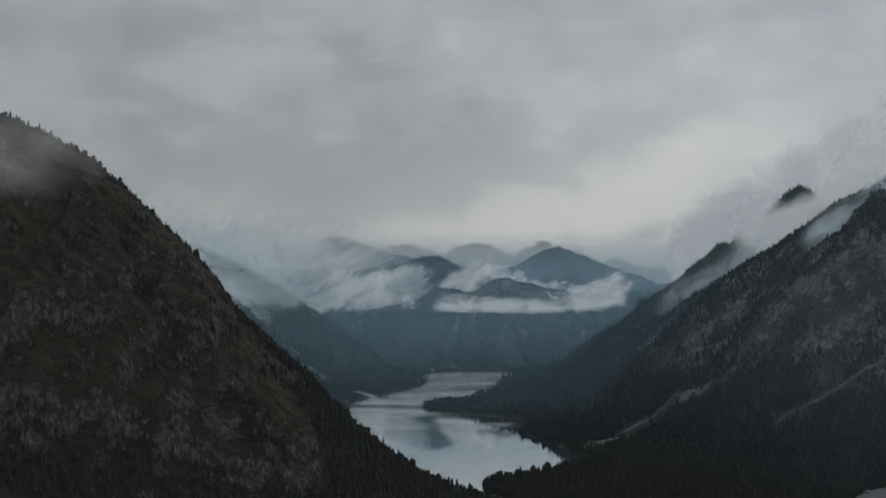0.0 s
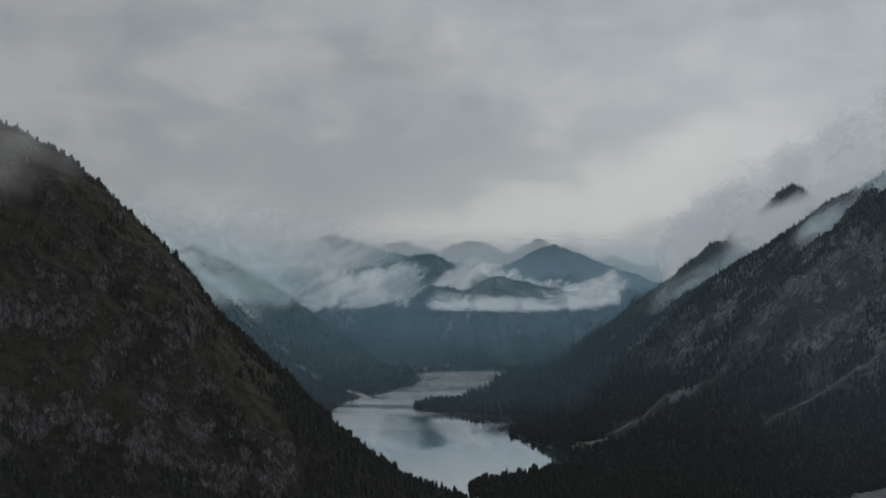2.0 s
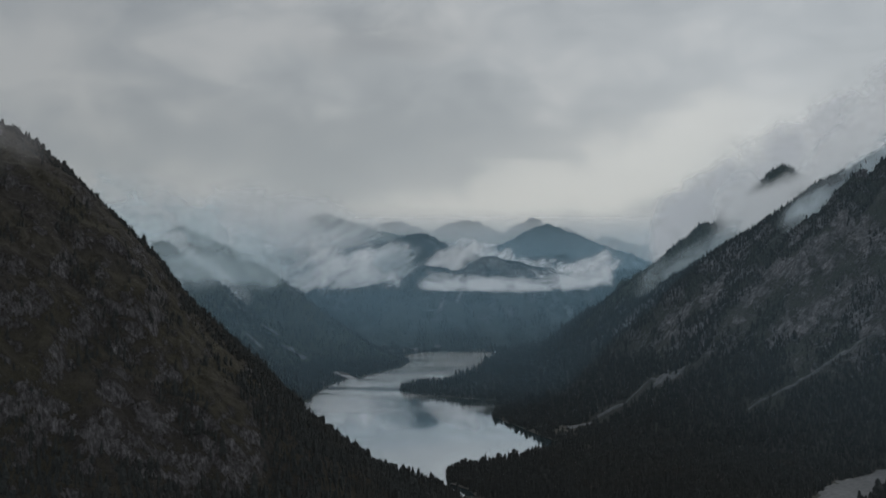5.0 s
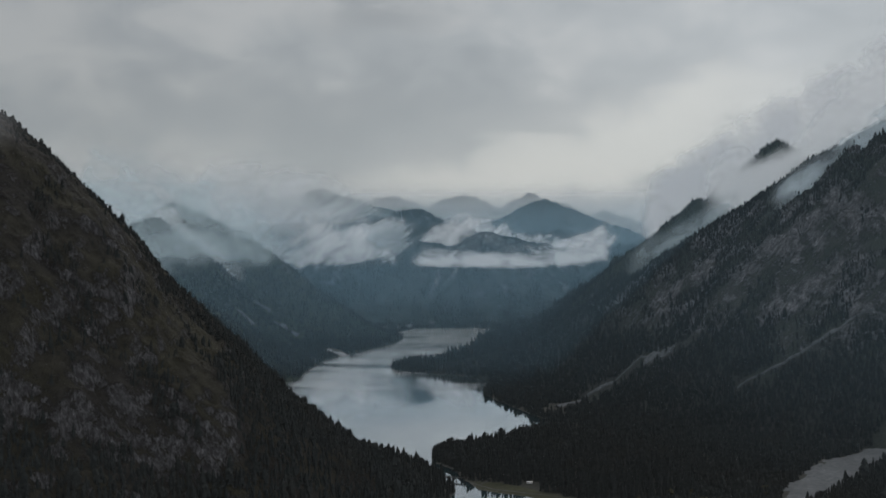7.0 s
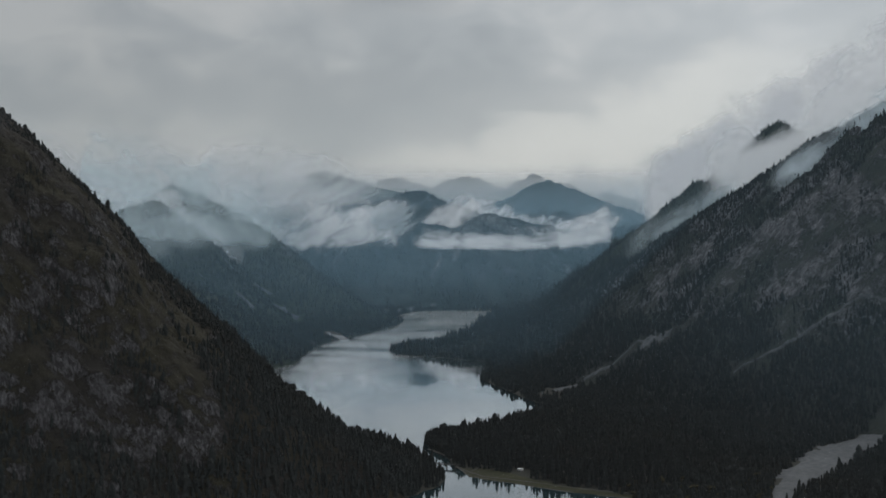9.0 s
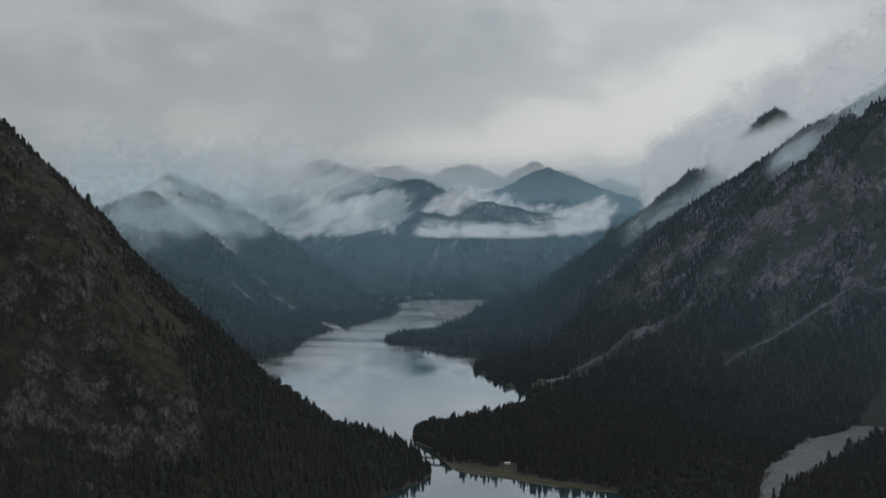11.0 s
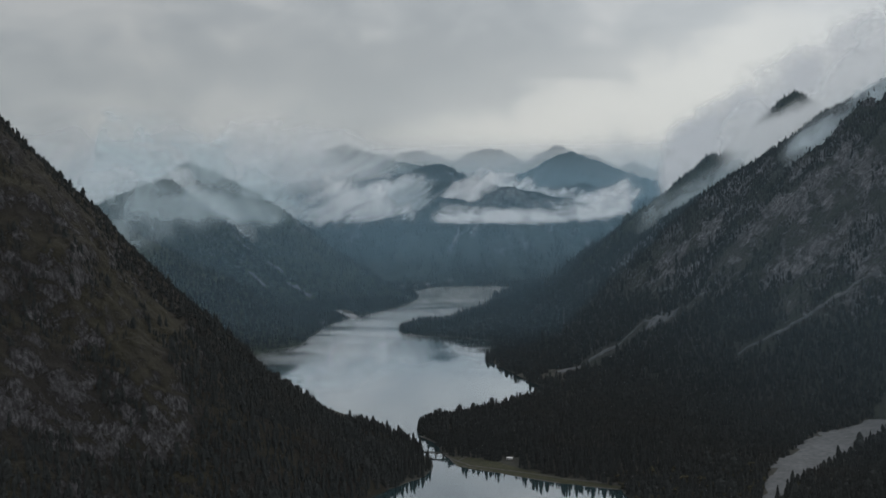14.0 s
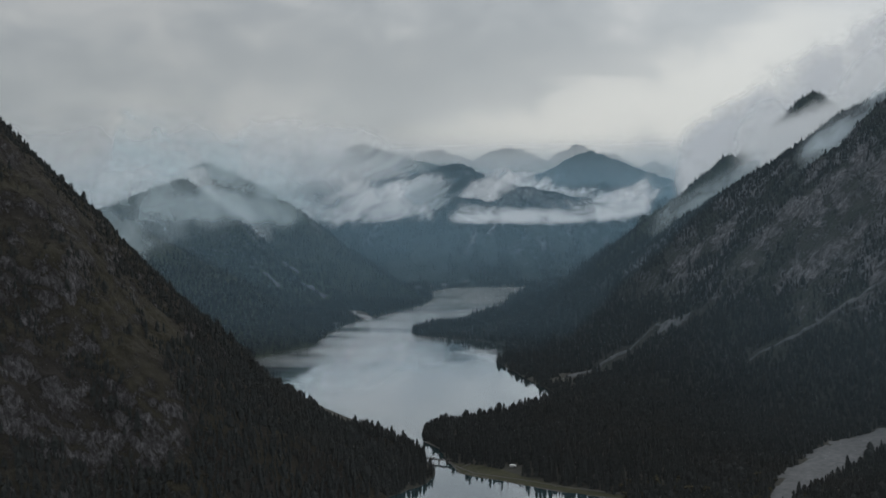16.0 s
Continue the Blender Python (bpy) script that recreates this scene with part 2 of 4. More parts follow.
def water_material():
    """Still water like a mirror in the near bay; wind ruffles the far reach and leaves smooth slicks in it."""
    m, t, p = material("lake_water", 0.6, 0.0)
    at = position(t)
    p.inputs["Base Color"].default_value = (0.013, 0.029, 0.033, 1)
    s = t.nodes.new("ShaderNodeSeparateXYZ")
    t.links.new(at, s.inputs[0])
    sway = maths(t, "MULTIPLY", maths(t, "SUBTRACT", noise_at(t, at, 0.006, 4, 0.6, (0.5, 1.2, 1), (2, 5, 0), 0.8), 0.5), 900.0)
    reach = t.nodes.new("ShaderNodeMapRange")
    reach.interpolation_type = "SMOOTHSTEP"
    reach.inputs["From Min"].default_value, reach.inputs["From Max"].default_value = 2090, 2420
    inshore = maths(t, "MULTIPLY", maths(t, "MAXIMUM", maths(t, "SUBTRACT", -40.0, s.outputs[0]), 0.0), 1.3)
    t.links.new(maths(t, "ADD", maths(t, "ADD", s.outputs[1], inshore), sway), reach.inputs["Value"])
    # slicks lie in long curved streaks
    slick = ramp(t, noise_at(t, at, 0.0085, 5, 0.55, (0.35, 1.0, 1), (3, 11, 0), 1.8), [(0.52, 0.0), (0.62, 1.0)])
    swirl = ramp(t, noise_at(t, at, 0.012, 5, 0.6, (0.45, 1.0, 1), (9, 4, 0), 2.2), [(0.56, 0.0), (0.66, 1.0)])
    ruffled = maths(t, "MAXIMUM", maths(t, "MULTIPLY", reach.outputs[0], maths(t, "SUBTRACT", 1.0, maths(t, "MULTIPLY", slick, 0.5))), maths(t, "MULTIPLY", swirl, 0.30))
    gloss = t.nodes.new("ShaderNodeBsdfGlossy")
    gloss.inputs["Color"].default_value = (0.97, 0.985, 1.0, 1)
    t.links.new(maths(t, "ADD", maths(t, "MULTIPLY", ruffled, 0.17), 0.04), gloss.inputs["Roughness"])
    bump(t, gloss, noise_at(t, at, 0.06, 3, 0.6, (1, 0.6, 1)), 0.01, 0.5)
    sheen = t.nodes.new("ShaderNodeFresnel")
    sheen.inputs["IOR"].default_value = 1.33
    mix = t.nodes.new("ShaderNodeMixShader")
    t.links.new(maths(t, "MINIMUM", maths(t, "MULTIPLY", sheen.outputs[0], 2.5), 0.76), mix.inputs[0])
    t.links.new(p.outputs[0], mix.inputs[1])
    t.links.new(gloss.outputs[0], mix.inputs[2])
    t.links.new(mix.outputs[0], t.nodes["Material Output"].inputs[0])
    return m


WATER = water_material()


def vapour_material(name, tint, most, low, high, scale, stretch, seed, rim=(0.3, 0.3, 0.22, 0.45), lift=0.5, soft=5.0, slant=0.0, rough=0.50):
    """Thin cloud: lets the light through where its noise is low and towards the rim of the sheet; its streaks rise by slant degrees."""
    m = bpy.data.materials.new(name)
    m.use_nodes = True
    t = m.node_tree
    t.nodes.clear()
    turn = t.nodes.new("ShaderNodeMapping")
    turn.inputs["Rotation"].default_value = (0, radians(slant), 0)
    t.links.new(position(t), turn.inputs["Vector"])
    n = noise_at(t, turn.outputs[0], scale, soft, rough, stretch, (seed * 3.1, seed * 1.7, seed), 0.6 if rough > 0.51 else 0.15)
    uv = t.nodes.new("ShaderNodeSeparateXYZ")
    t.links.new(t.nodes.new("ShaderNodeTexCoord").outputs["UV"], uv.inputs[0])
    u, v = uv.outputs[0], uv.outputs[1]
    window = None
    for value, width in ((u, rim[0]), (maths(t, "SUBTRACT", 1.0, u), rim[1]), (v, rim[2]), (maths(t, "SUBTRACT", 1.0, v), rim[3])):
        r = t.nodes.new("ShaderNodeMapRange")
        r.interpolation_type = "SMOOTHSTEP"
        r.inputs["From Max"].default_value = max(width, 0.001)
        t.links.new(value, r.inputs["Value"])
        window = r.outputs[0] if window is None else maths(t, "MULTIPLY", window, r.outputs[0])
    field = maths(t, "ADD", n, maths(t, "MULTIPLY", maths(t, "SUBTRACT", window, 1.0), lift))
    r = t.nodes.new("ShaderNodeMapRange")
    r.interpolation_type = "SMOOTHSTEP"
    r.inputs["From Min"].default_value, r.inputs["From Max"].default_value = low, high
    t.links.new(field, r.inputs["Value"])
    alpha = maths(t, "MULTIPLY", maths(t, "MULTIPLY", r.outputs[0], most), ramp(t, window, [(0.0, 0.0), (0.35, 1.0)]))
    body = t.nodes.new("ShaderNodeBsdfDiffuse")
    body.inputs["Color"].default_value = (*tint, 1)
    thin = t.nodes.new("ShaderNodeBsdfTranslucent")
    thin.inputs["Color"].default_value = (*tint, 1)
    both = t.nodes.new("ShaderNodeMixShader")
    both.inputs[0].default_value = 0.35
    t.links.new(body.outputs[0], both.inputs[1])
    t.links.new(thin.outputs[0], both.inputs[2])
    clear = t.nodes.new("ShaderNodeBsdfTransparent")
    mix = t.nodes.new("ShaderNodeMixShader")
    t.links.new(alpha, mix.inputs[0])
    t.links.new(clear.outputs[0], mix.inputs[1])
    t.links.new(both.outputs[0], mix.inputs[2])
    out = t.nodes.new("ShaderNodeOutputMaterial")
    t.links.new(mix.outputs[0], out.inputs[0])
    return m


def haze_material(name, tint, most, seed, foot, head):
    """Even blue haze, thin near the ground and fading out above."""
    m = bpy.data.materials.new(name)
    m.use_nodes = True
    t = m.node_tree
    t.nodes.clear()
    uv = t.nodes.new("ShaderNodeSeparateXYZ")
    t.links.new(t.nodes.new("ShaderNodeTexCoord").outputs["UV"], uv.inputs[0])
    alpha = maths(t, "ADD", 0.65, maths(t, "MULTIPLY", noise_at(t, position(t), 0.003, 3, 0.5, (1, 1, 1.6), (seed, 0, 0)), 0.7))
    for value, width in ((uv.outputs[1], foot), (maths(t, "SUBTRACT", 1.0, uv.outputs[1]), head)):
        r = t.nodes.new("ShaderNodeMapRange")
        r.interpolation_type = "SMOOTHSTEP"
        r.inputs["From Max"].default_value = width
        t.links.new(value, r.inputs["Value"])
        alpha = maths(t, "MULTIPLY", alpha, r.outputs[0])
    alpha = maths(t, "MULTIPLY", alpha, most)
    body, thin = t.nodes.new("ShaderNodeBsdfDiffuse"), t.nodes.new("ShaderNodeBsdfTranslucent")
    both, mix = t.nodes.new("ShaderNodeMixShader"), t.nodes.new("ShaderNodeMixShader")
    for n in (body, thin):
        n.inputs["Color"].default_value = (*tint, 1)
    t.links.new(body.outputs[0], both.inputs[1])
    t.links.new(thin.outputs[0], both.inputs[2])
    t.links.new(alpha, mix.inputs[0])
    t.links.new(t.nodes.new("ShaderNodeBsdfTransparent").outputs[0], mix.inputs[1])
    t.links.new(both.outputs[0], mix.inputs[2])
    t.links.new(mix.outputs[0], t.nodes.new("ShaderNodeOutputMaterial").inputs[0])
    return m


# ---- helpers for meshes ----
def hashed(ix, iy, iz, seed):
    n = (ix.astype(np.int64) * 374761393 + iy.astype(np.int64) * 668265263 + iz.astype(np.int64) * 1274126177 + seed * 974711) & 0xFFFFFFFF
    n = ((n ^ (n >> 13)) * 1103515245) & 0xFFFFFFFF
    n = ((n ^ (n >> 16)) * 668265263) & 0xFFFFFFFF
    return ((n ^ (n >> 15)) & 0xFFFF) / 65535.0


def value_noise(x, y, z, seed):
    x, y, z = np.broadcast_arrays(np.asarray(x, float), np.asarray(y, float), np.asarray(z, float))
    ix, iy, iz = np.floor(x), np.floor(y), np.floor(z)
    fx, fy, fz = x - ix, y - iy, z - iz
    fx, fy, fz = (f * f * f * (f * (6 * f - 15) + 10) for f in (fx, fy, fz))
    out = 0
    for a in (0, 1):
        for b in (0, 1):
            for c in (0, 1):
                w = (fx if a else 1 - fx) * (fy if b else 1 - fy) * (fz if c else 1 - fz)
                out = out + w * hashed(ix + a, iy + b, iz + c, seed)
    return out * 2 - 1


def fbm(x, y, z=0.0, octaves=4, seed=0, gain=0.5):
    out, amp, total = 0, 1.0, 0.0
    for k in range(octaves):
        out = out + amp * value_noise(x * 2 ** k + 13.7 * k, y * 2 ** k - 7.3 * k, np.asarray(z) * 2 ** k + 3.1 * k, seed + k)
        total += amp
        amp *= gain
    return out / total


def ridged(x, y, z=0.0, octaves=4, seed=0):
    out, amp, total = 0, 1.0, 0.0
    for k in range(octaves):
        out = out + amp * (1 - 2 * np.abs(value_noise(x * 2 ** k + 5.1 * k, y * 2 ** k + 9.7 * k, np.asarray(z) * 2 ** k, seed + k)))
        total += amp
        amp *= 0.5
    return out / total


def soft_min(a, b, k):
    return -k * np.logaddexp(-a / k, -b / k)


def soft_max(a, b, k):
    return k * np.logaddexp(a / k, b / k)


def crest(x, y, line, left, right):
    """Height of a ridge: the crest line falls off by these slopes to its two sides."""
    best = np.full(np.shape(x), -1e4)
    for (x0, y0, z0), (x1, y1, z1) in zip(line, line[1:]):
        ex, ey = x1 - x0, y1 - y0
        s = np.clip(((x - x0) * ex + (y - y0) * ey) / (ex * ex + ey * ey), 0, 1)
        dx, dy = x - x0 - s * ex, y - y0 - s * ey
        side = ex * dy - ey * dx
        best = np.maximum(best, z0 + s * (z1 - z0) - np.hypot(dx, dy) * np.where(side > 0, left, right))
    return best


def signed_distance(x, y, outline):
    """Metres to a closed outline, negative inside."""
    near, inside = np.full(np.shape(x), 1e9), np.zeros(np.shape(x), bool)
    for (x0, y0), (x1, y1) in zip(outline, outline[1:] + outline[:1]):
        ex, ey = x1 - x0, y1 - y0
        s = np.clip(((x - x0) * ex + (y - y0) * ey) / (ex * ex + ey * ey), 0, 1)
        near = np.minimum(near, np.hypot(x - x0 - s * ex, y - y0 - s * ey))
        cross = (y0 > y) != (y1 > y)
        inside ^= cross & (x < x0 + (y - y0) * ex / (ey if ey else 1e-9))
    return np.where(inside, -near, near)


def fast_mesh(name, verts, faces, mat, uv=None, smooth=False):
    """A mesh from arrays; all faces have the same number of corners."""
    me = bpy.data.meshes.new(name)
    verts, faces = np.asarray(verts, np.float32), np.asarray(faces, np.int32)
    count, k = faces.shape
    me.vertices.add(len(verts))
    me.vertices.foreach_set("co", verts.ravel())
    me.loops.add(count * k)
    me.loops.foreach_set("vertex_index", faces.ravel())
    me.polygons.add(count)
    me.polygons.foreach_set("loop_start", np.arange(0, count * k, k, dtype=np.int32))
    me.polygons.foreach_set("use_smooth", np.full(count, smooth))
    if uv is not None:
        me.uv_layers.new(name="UVMap").data.foreach_set("uv", np.asarray(uv, np.float32)[faces.ravel()].ravel())
    me.update(calc_edges=True)
    me.materials.append(mat)
    return me


def sheet(xs, ys, z, keep=None):
    """Corners and faces of a height field over xs and ys (z: rows along y)."""
    gx, gy = np.meshgrid(xs, ys)
    verts = np.stack([gx, gy, z], -1).reshape(-1, 3)
    i = np.arange(len(xs) * len(ys)).reshape(len(ys), len(xs))
    faces = np.stack([i[:-1, :-1], i[:-1, 1:], i[1:, 1:], i[1:, :-1]], -1).reshape(-1, 4)
    if keep is not None:
        ok = keep.ravel()
        faces = faces[ok[faces].any(1)]
        used, back = np.unique(faces, return_inverse=True)
        verts, faces = verts[used], back.reshape(faces.shape)
    return verts, faces


def mesh_from(bm, name, mat):
    me = bpy.data.meshes.new(name)
    bmesh.ops.recalc_face_normals(bm, faces=bm.faces)
    bm.to_mesh(me)
    bm.free()
    me.materials.append(mat)
    return me


def part(name, bm, mat, parent, label=""):
    ob = new(name, mesh_from(bm, name, mat))
    ob.parent = parent
    return tagged(ob, label)


def add_box(bm, size, m, bevel=0.0):
    made = bmesh.ops.create_cube(bm, size=1.0, matrix=m @ Matrix.Diagonal((*size, 1)))
    if bevel:
        edges = list({e for v in made["verts"] for e in v.link_edges})
        bmesh.ops.bevel(bm, geom=edges, offset=bevel, segments=1, affect="EDGES")
    return bm


# ---- the lie of the land ----
LAKE = [
    (-330, 2060), (-293, 2133), (-221, 2259), (-214, 2400), (-205, 2520), (-176, 2614), (-113, 2746), (-57, 2881), (-40, 3020), (-66, 3150), (-10, 3275),
    (110, 3290), (215, 3256), (180, 3100), (152, 2982), (128, 2782), (67, 2628), (-15, 2530), (-50, 2462), (-34, 2385), (20, 2345), (80, 2317),
    (154, 2262), (150, 2160), (138, 2061), (162, 1990), (207, 1867), (236, 1785), (196, 1715), (140, 1645), (84, 1612), (52, 1570), (56, 1515),
    (78, 1470), (95, 1408), (112, 1357), (148, 1333), (186, 1308), (233, 1280), (285, 1258), (300, 1150), (240, 950), (60, 840), (-60, 980),
    (-5, 1180), (43, 1262), (80, 1314), (86, 1352), (70, 1412), (52, 1470), (10, 1540), (-60, 1640), (-200, 1850),
]
MEADOW_EDGE = [(97, 1405), (108, 1392), (135, 1378), (160, 1360), (190, 1329), (225, 1303), (262, 1281), (288, 1265), (284, 1250), (233, 1270), (148, 1320), (105, 1350)]
RIVER = [(400, 1150), (424, 1215), (433, 1242), (450, 1290), (458, 1318), (482, 1350), (518, 1411), (540, 1433), (583, 1465), (629, 1499), (760, 1590), (740, 1545), (630, 1445), (592, 1404), (558, 1366), (526, 1328), (488, 1284), (454, 1238), (434, 1195), (415, 1150)]


def lake_side(x, y):
    return signed_distance(x, y, LAKE) + 4.0 * fbm(x / 24, y / 24, 0, 3, 41)


def ground_height(x, y):
    d = lake_side(x, y)
    shore = np.where(d < 0, np.maximum(d * 0.25, -12), np.minimum(d * 0.10, 4) + np.clip(d - 40, 0, 500) * 0.035)
    wild = 1.2 * fbm(x / 30, y / 30, 0, 4, 7) * np.clip(d / 30, 0, 1)
    return np.where(np.abs(x) + np.abs(y - 2000) > 6000, 4.0, shore + wild)


def off_water(x, y, z, slope=0.9):
    """Brings a mountain's foot down to the shoreline."""
    d = signed_distance(x, y, LAKE)
    return np.minimum(z, np.where(d > 0, 1.0 + slope * d + 0.012 * d * d, -12.0))


def low_cliff(x):
    return np.interp(x, (-340, -280, -246, -222, -195, -170, -145, -114, -80), (935, 968, 980, 994, 1021, 1035, 1045, 1053, 1062))


def high_cliff(x):
    return np.interp(x, (-400, -330, -300, -270, -240, -210, -188, -175), (960, 1012, 1045, 1072, 1086, 1097, 1122, 1180))


def left_height(x, y):
    east = 216 - 0.95 * (x + 176) - 0.10 * (y - 1223)
    apron = 0.42 * (92 - 0.6 * np.maximum(0, 1340 - y) - x)
    east = np.where(x > -60, soft_max(east, apron, 6), east)
    south = 166 - 0.90 * (x + 200) + 0.60 * (y - 1060)
    south = south - 0.32 * np.maximum(0, -250 - x)
    broken = y - low_cliff(x) + 16 * fbm(x / 34, y / 34, 0, 4, 14)
    south = south + 19 * np.tanh(broken / 15) * np.clip((-95 - x) / 40, 0, 1) * (0.95 + 0.7 * fbm(x / 50, 0, 0, 2, 15))
    broken = y - high_cliff(x) + 20 * fbm(x / 30, y / 30, 0, 4, 24)
    south = south + 13 * np.tanh(broken / 8) * np.clip((-172 - x) / 25, 0, 1) * np.clip(0.7 + 1.5 * fbm(x / 40, 0, 0, 2, 25), 0.1, 1.3)
    behind = 363 - 0.83 * (x + 344) - 0.60 * (y - 1312)
    slack = 22 * np.clip((x + 280) / 80, 0, 1) * np.clip((20 - x) / 80, 0.35, 1)
    east, behind = east - slack, behind - slack
    top = 444 + 0.34 * (-426 - x)
    z = soft_min(soft_min(east, south, 10), soft_min(behind, top, 10), 8)
    z = np.maximum(z, crest(x, y, [(-180, 1352, 168), (-133, 1368, 121), (-40, 1468, 28), (44, 1466, 4)], 0.8, 0.75))
    rough = np.clip(z / 60, 0.08, 1) * np.clip(1.25 - np.clip(x + 150, 0, 200) / 160, 0.3, 1)
    gully = ridged(x / 95 + 0.4 * fbm(x / 60, y / 60, 0, 2, 5), y / 150, 0, 4, 11)
    # ledges: crags stand out in broken bands that fall along the slope
    band = z + 0.5 * x + 34 * fbm(x / 90, y / 90, 0, 4, 16)
    mask = np.clip(2.4 * fbm(x / 55, y / 50, z / 50, 4, 19) + 0.30, 0, 1) * np.clip((1250 - y) / 40, 0, 1)
    ledge = mask * (5.2 * np.sin(band / 5.4) + 2.2 * np.sin(band / 2.3 + 3 * fbm(x / 40, y / 40, 0, 2, 18)))
    return off_water(x, y, z + rough * (ledge + 9 * gully + 8 * fbm(x / 34, y / 34, z / 60, 4, 17) + 3.5 * ridged(x / 16, y / 13, z / 25, 3, 23)))


def right_height(x, y):
    face = soft_min(30 + 0.88 * (x - 354) + 0.40 * (y - 1902), 128 + 0.50 * (x - 607) + 0.75 * (y - 1717), 14)
    face = face - 58 * np.exp(-((x - 530) / 100) ** 2 - ((y - 1945) / 75) ** 2) - 25 * np.exp(-((x - 430) / 70) ** 2 - ((y - 1915) / 70) ** 2)
    face = face - 0.03 * np.maximum(0, x - 640)
    s = (x - 475) * 0.40 + (y - 2170) * 0.917
    z = face - 1.55 * 10 * np.logaddexp(0, (s + 8) / 10)
    z = np.maximum(z, crest(x, y, [(1000, 1890, 590), (880, 1900, 495), (766, 1925, 405), (700, 1930, 352), (645, 1938, 300)], 1.0, 1.15))
    z = np.maximum(z, crest(x, y, [(660, 2060, 362), (732, 2018, 411), (783, 2000, 442), (831, 2000, 470), (900, 1995, 516), (1060, 1985, 620)], 1.1, 1.0))
    z = soft_max(z, crest(x, y, [(330, 2258, 120), (200, 2330, 46), (60, 2400, 12), (-30, 2445, 2)], 0.5, 0.5), 3)
    u, v = (-0.41 * x + 0.91 * y), (0.91 * x + 0.41 * y)
    rough = np.clip(z / 110, 0.05, 1)
    furrow = ridged(u / 95 + 0.3 * fbm(x / 80, y / 80, 0, 2, 3), v / 420, 0, 4, 31)
    return off_water(x, y, z + rough * (14 * furrow + 9 * fbm(x / 55, y / 55, z / 90, 4, 37) + 9 * ridged(u / 30, v / 80, z / 80, 4, 29) * np.clip((z - 90) / 60, 0.3, 1)), 0.5)


def ridge_height(line, left, right, seed, rough=1.0, size=1.0, fine=3.0, spurs=0.0):
    def height(x, y):
        wx, wy = x + 26 * size * fbm(x / (140 * size), y / (140 * size), 0, 3, seed), y + 26 * size * fbm(x / (140 * size), y / (140 * size), 4, 3, seed + 9)
        z = 0.5 * crest(x, y, line, left, right) + 0.5 * crest(wx, wy, line, left, right)
        amp = np.clip((z + 20) / 140, 0.05, 1) * rough
        if spurs:
            # buttresses and gullies run straight down the wall
            z = z + spurs * np.clip(z / 80, 0, 1) * np.clip((260 - z) / 90, 0, 1) * ridged((x + 0.25 * y + 60 * fbm(x / 200, y / 200, 0, 2, 8)) / 130, y / 900, 0, 4, seed + 20)
        return off_water(x, y, z + amp * (13 * size * ridged(x / (150 * size), y / (210 * size), 0, 4, seed + 3) - 5 * size + 7 * size * fbm(x / (50 * size), y / (50 * size), 0, 4, seed + 6) + fine * size * ridged(x / (34 * size), y / (46 * size), 0, 4, seed + 12)), 0.6)
    return height


back_height = ridge_height([(1200, 2440, 330), (921, 2440, 370), (850, 2440, 380), (806, 2440, 462), (784, 2440, 486), (756, 2440, 440), (725, 2440, 370), (690, 2440, 320), (645, 2440, 345), (611, 2440, 362), (566, 2440, 330), (509, 2440, 281), (474, 2440, 254),
                            (439, 2440, 224), (409, 2480, 194), (355, 2560, 147), (286, 2680, 80), (190, 2960, 14)], 0.9, 0.9, 61, 0.7, 0.7, 7.0)
wooded_crest = back_height


def back_height(x, y):
    """The clouded ridge with a few bare rock teeth on its lower crest."""
    z = wooded_crest(x, y)
    for px, top in ((440, 237), (455, 242), (421, 211), (473, 256)):
        z = np.maximum(z, crest(x, y, [(px - 3, 2500, top - 5), (px + 4, 2494, top)], 2.6, 2.6))
    return z


second_left = ridge_height([(-1200, 3150, 150), (-950, 3040, 230), (-776, 3000, 312), (-710, 2965, 322), (-671, 2950, 324), (-619, 2920, 227), (-554, 2880, 133), (-502, 2850, 95), (-467, 2830, 67), (-361, 2770, 20), (-278, 2720, -11), (-197, 2670, -26), (-150, 2640, -6)], 0.85, 0.82, 71, 0.8)
first_left = ridge_height([(-1200, 2560, 170), (-800, 2480, 230), (-640, 2450, 236), (-560, 2410, 185), (-440, 2320, 75), (-330, 2240, 12)], 0.7, 0.5, 81, 0.9)
third_left = ridge_height([(-1200, 3380, 200), (-850, 3330, 300), (-723, 3300, 374), (-656, 3285, 347), (-583, 3260, 318), (-512, 3230, 285), (-457, 3200, 250), (-371, 3150, 189), (-285, 3100, 130), (-193, 3050, 73), (-111, 3000, 26), (-41, 2950, 2), (-20, 2900, -8)], 0.8, 0.62, 91, 0.8)
massif = ridge_height([(-1300, 3950, 150), (-700, 4080, 220), (-384, 4150, 285), (-260, 4150, 296), (-150, 4110, 318), (-75, 4070, 345), (-25, 4060, 349), (25, 4065, 326), (120, 4080, 225), (500, 4050, 195), (700, 4000, 200), (1400, 3900, 200)], 0.7, 0.45, 101, 1.0, 1.1, 10.0, 34.0)
knoll = ridge_height([(126, 3840, 230), (150, 3840, 262), (189, 3840, 276), (229, 3840, 277), (263, 3840, 261), (313, 3840, 250), (419, 3840, 231)], 0.95, 1.0, 111, 0.5, 0.8, 7.0)
pyramid = ridge_height([(60, 4520, 240), (210, 4500, 282), (276, 4500, 313), (364, 4500, 354), (463, 4480, 394), (560, 4500, 355), (647, 4500, 316), (777, 4500, 275), (1100, 4480, 200)], 0.6, 0.62, 121, 0.4, 1.2, 22.0)
left_range = ridge_height([(-1300, 4380, 220), (-700, 4400, 360), (-417, 4400, 439), (-330, 4400, 416), (-222, 4400, 375), (-113, 4400, 350), (60, 4400, 280)], 0.6, 0.6, 131, 0.4, 1.2, 14.0)
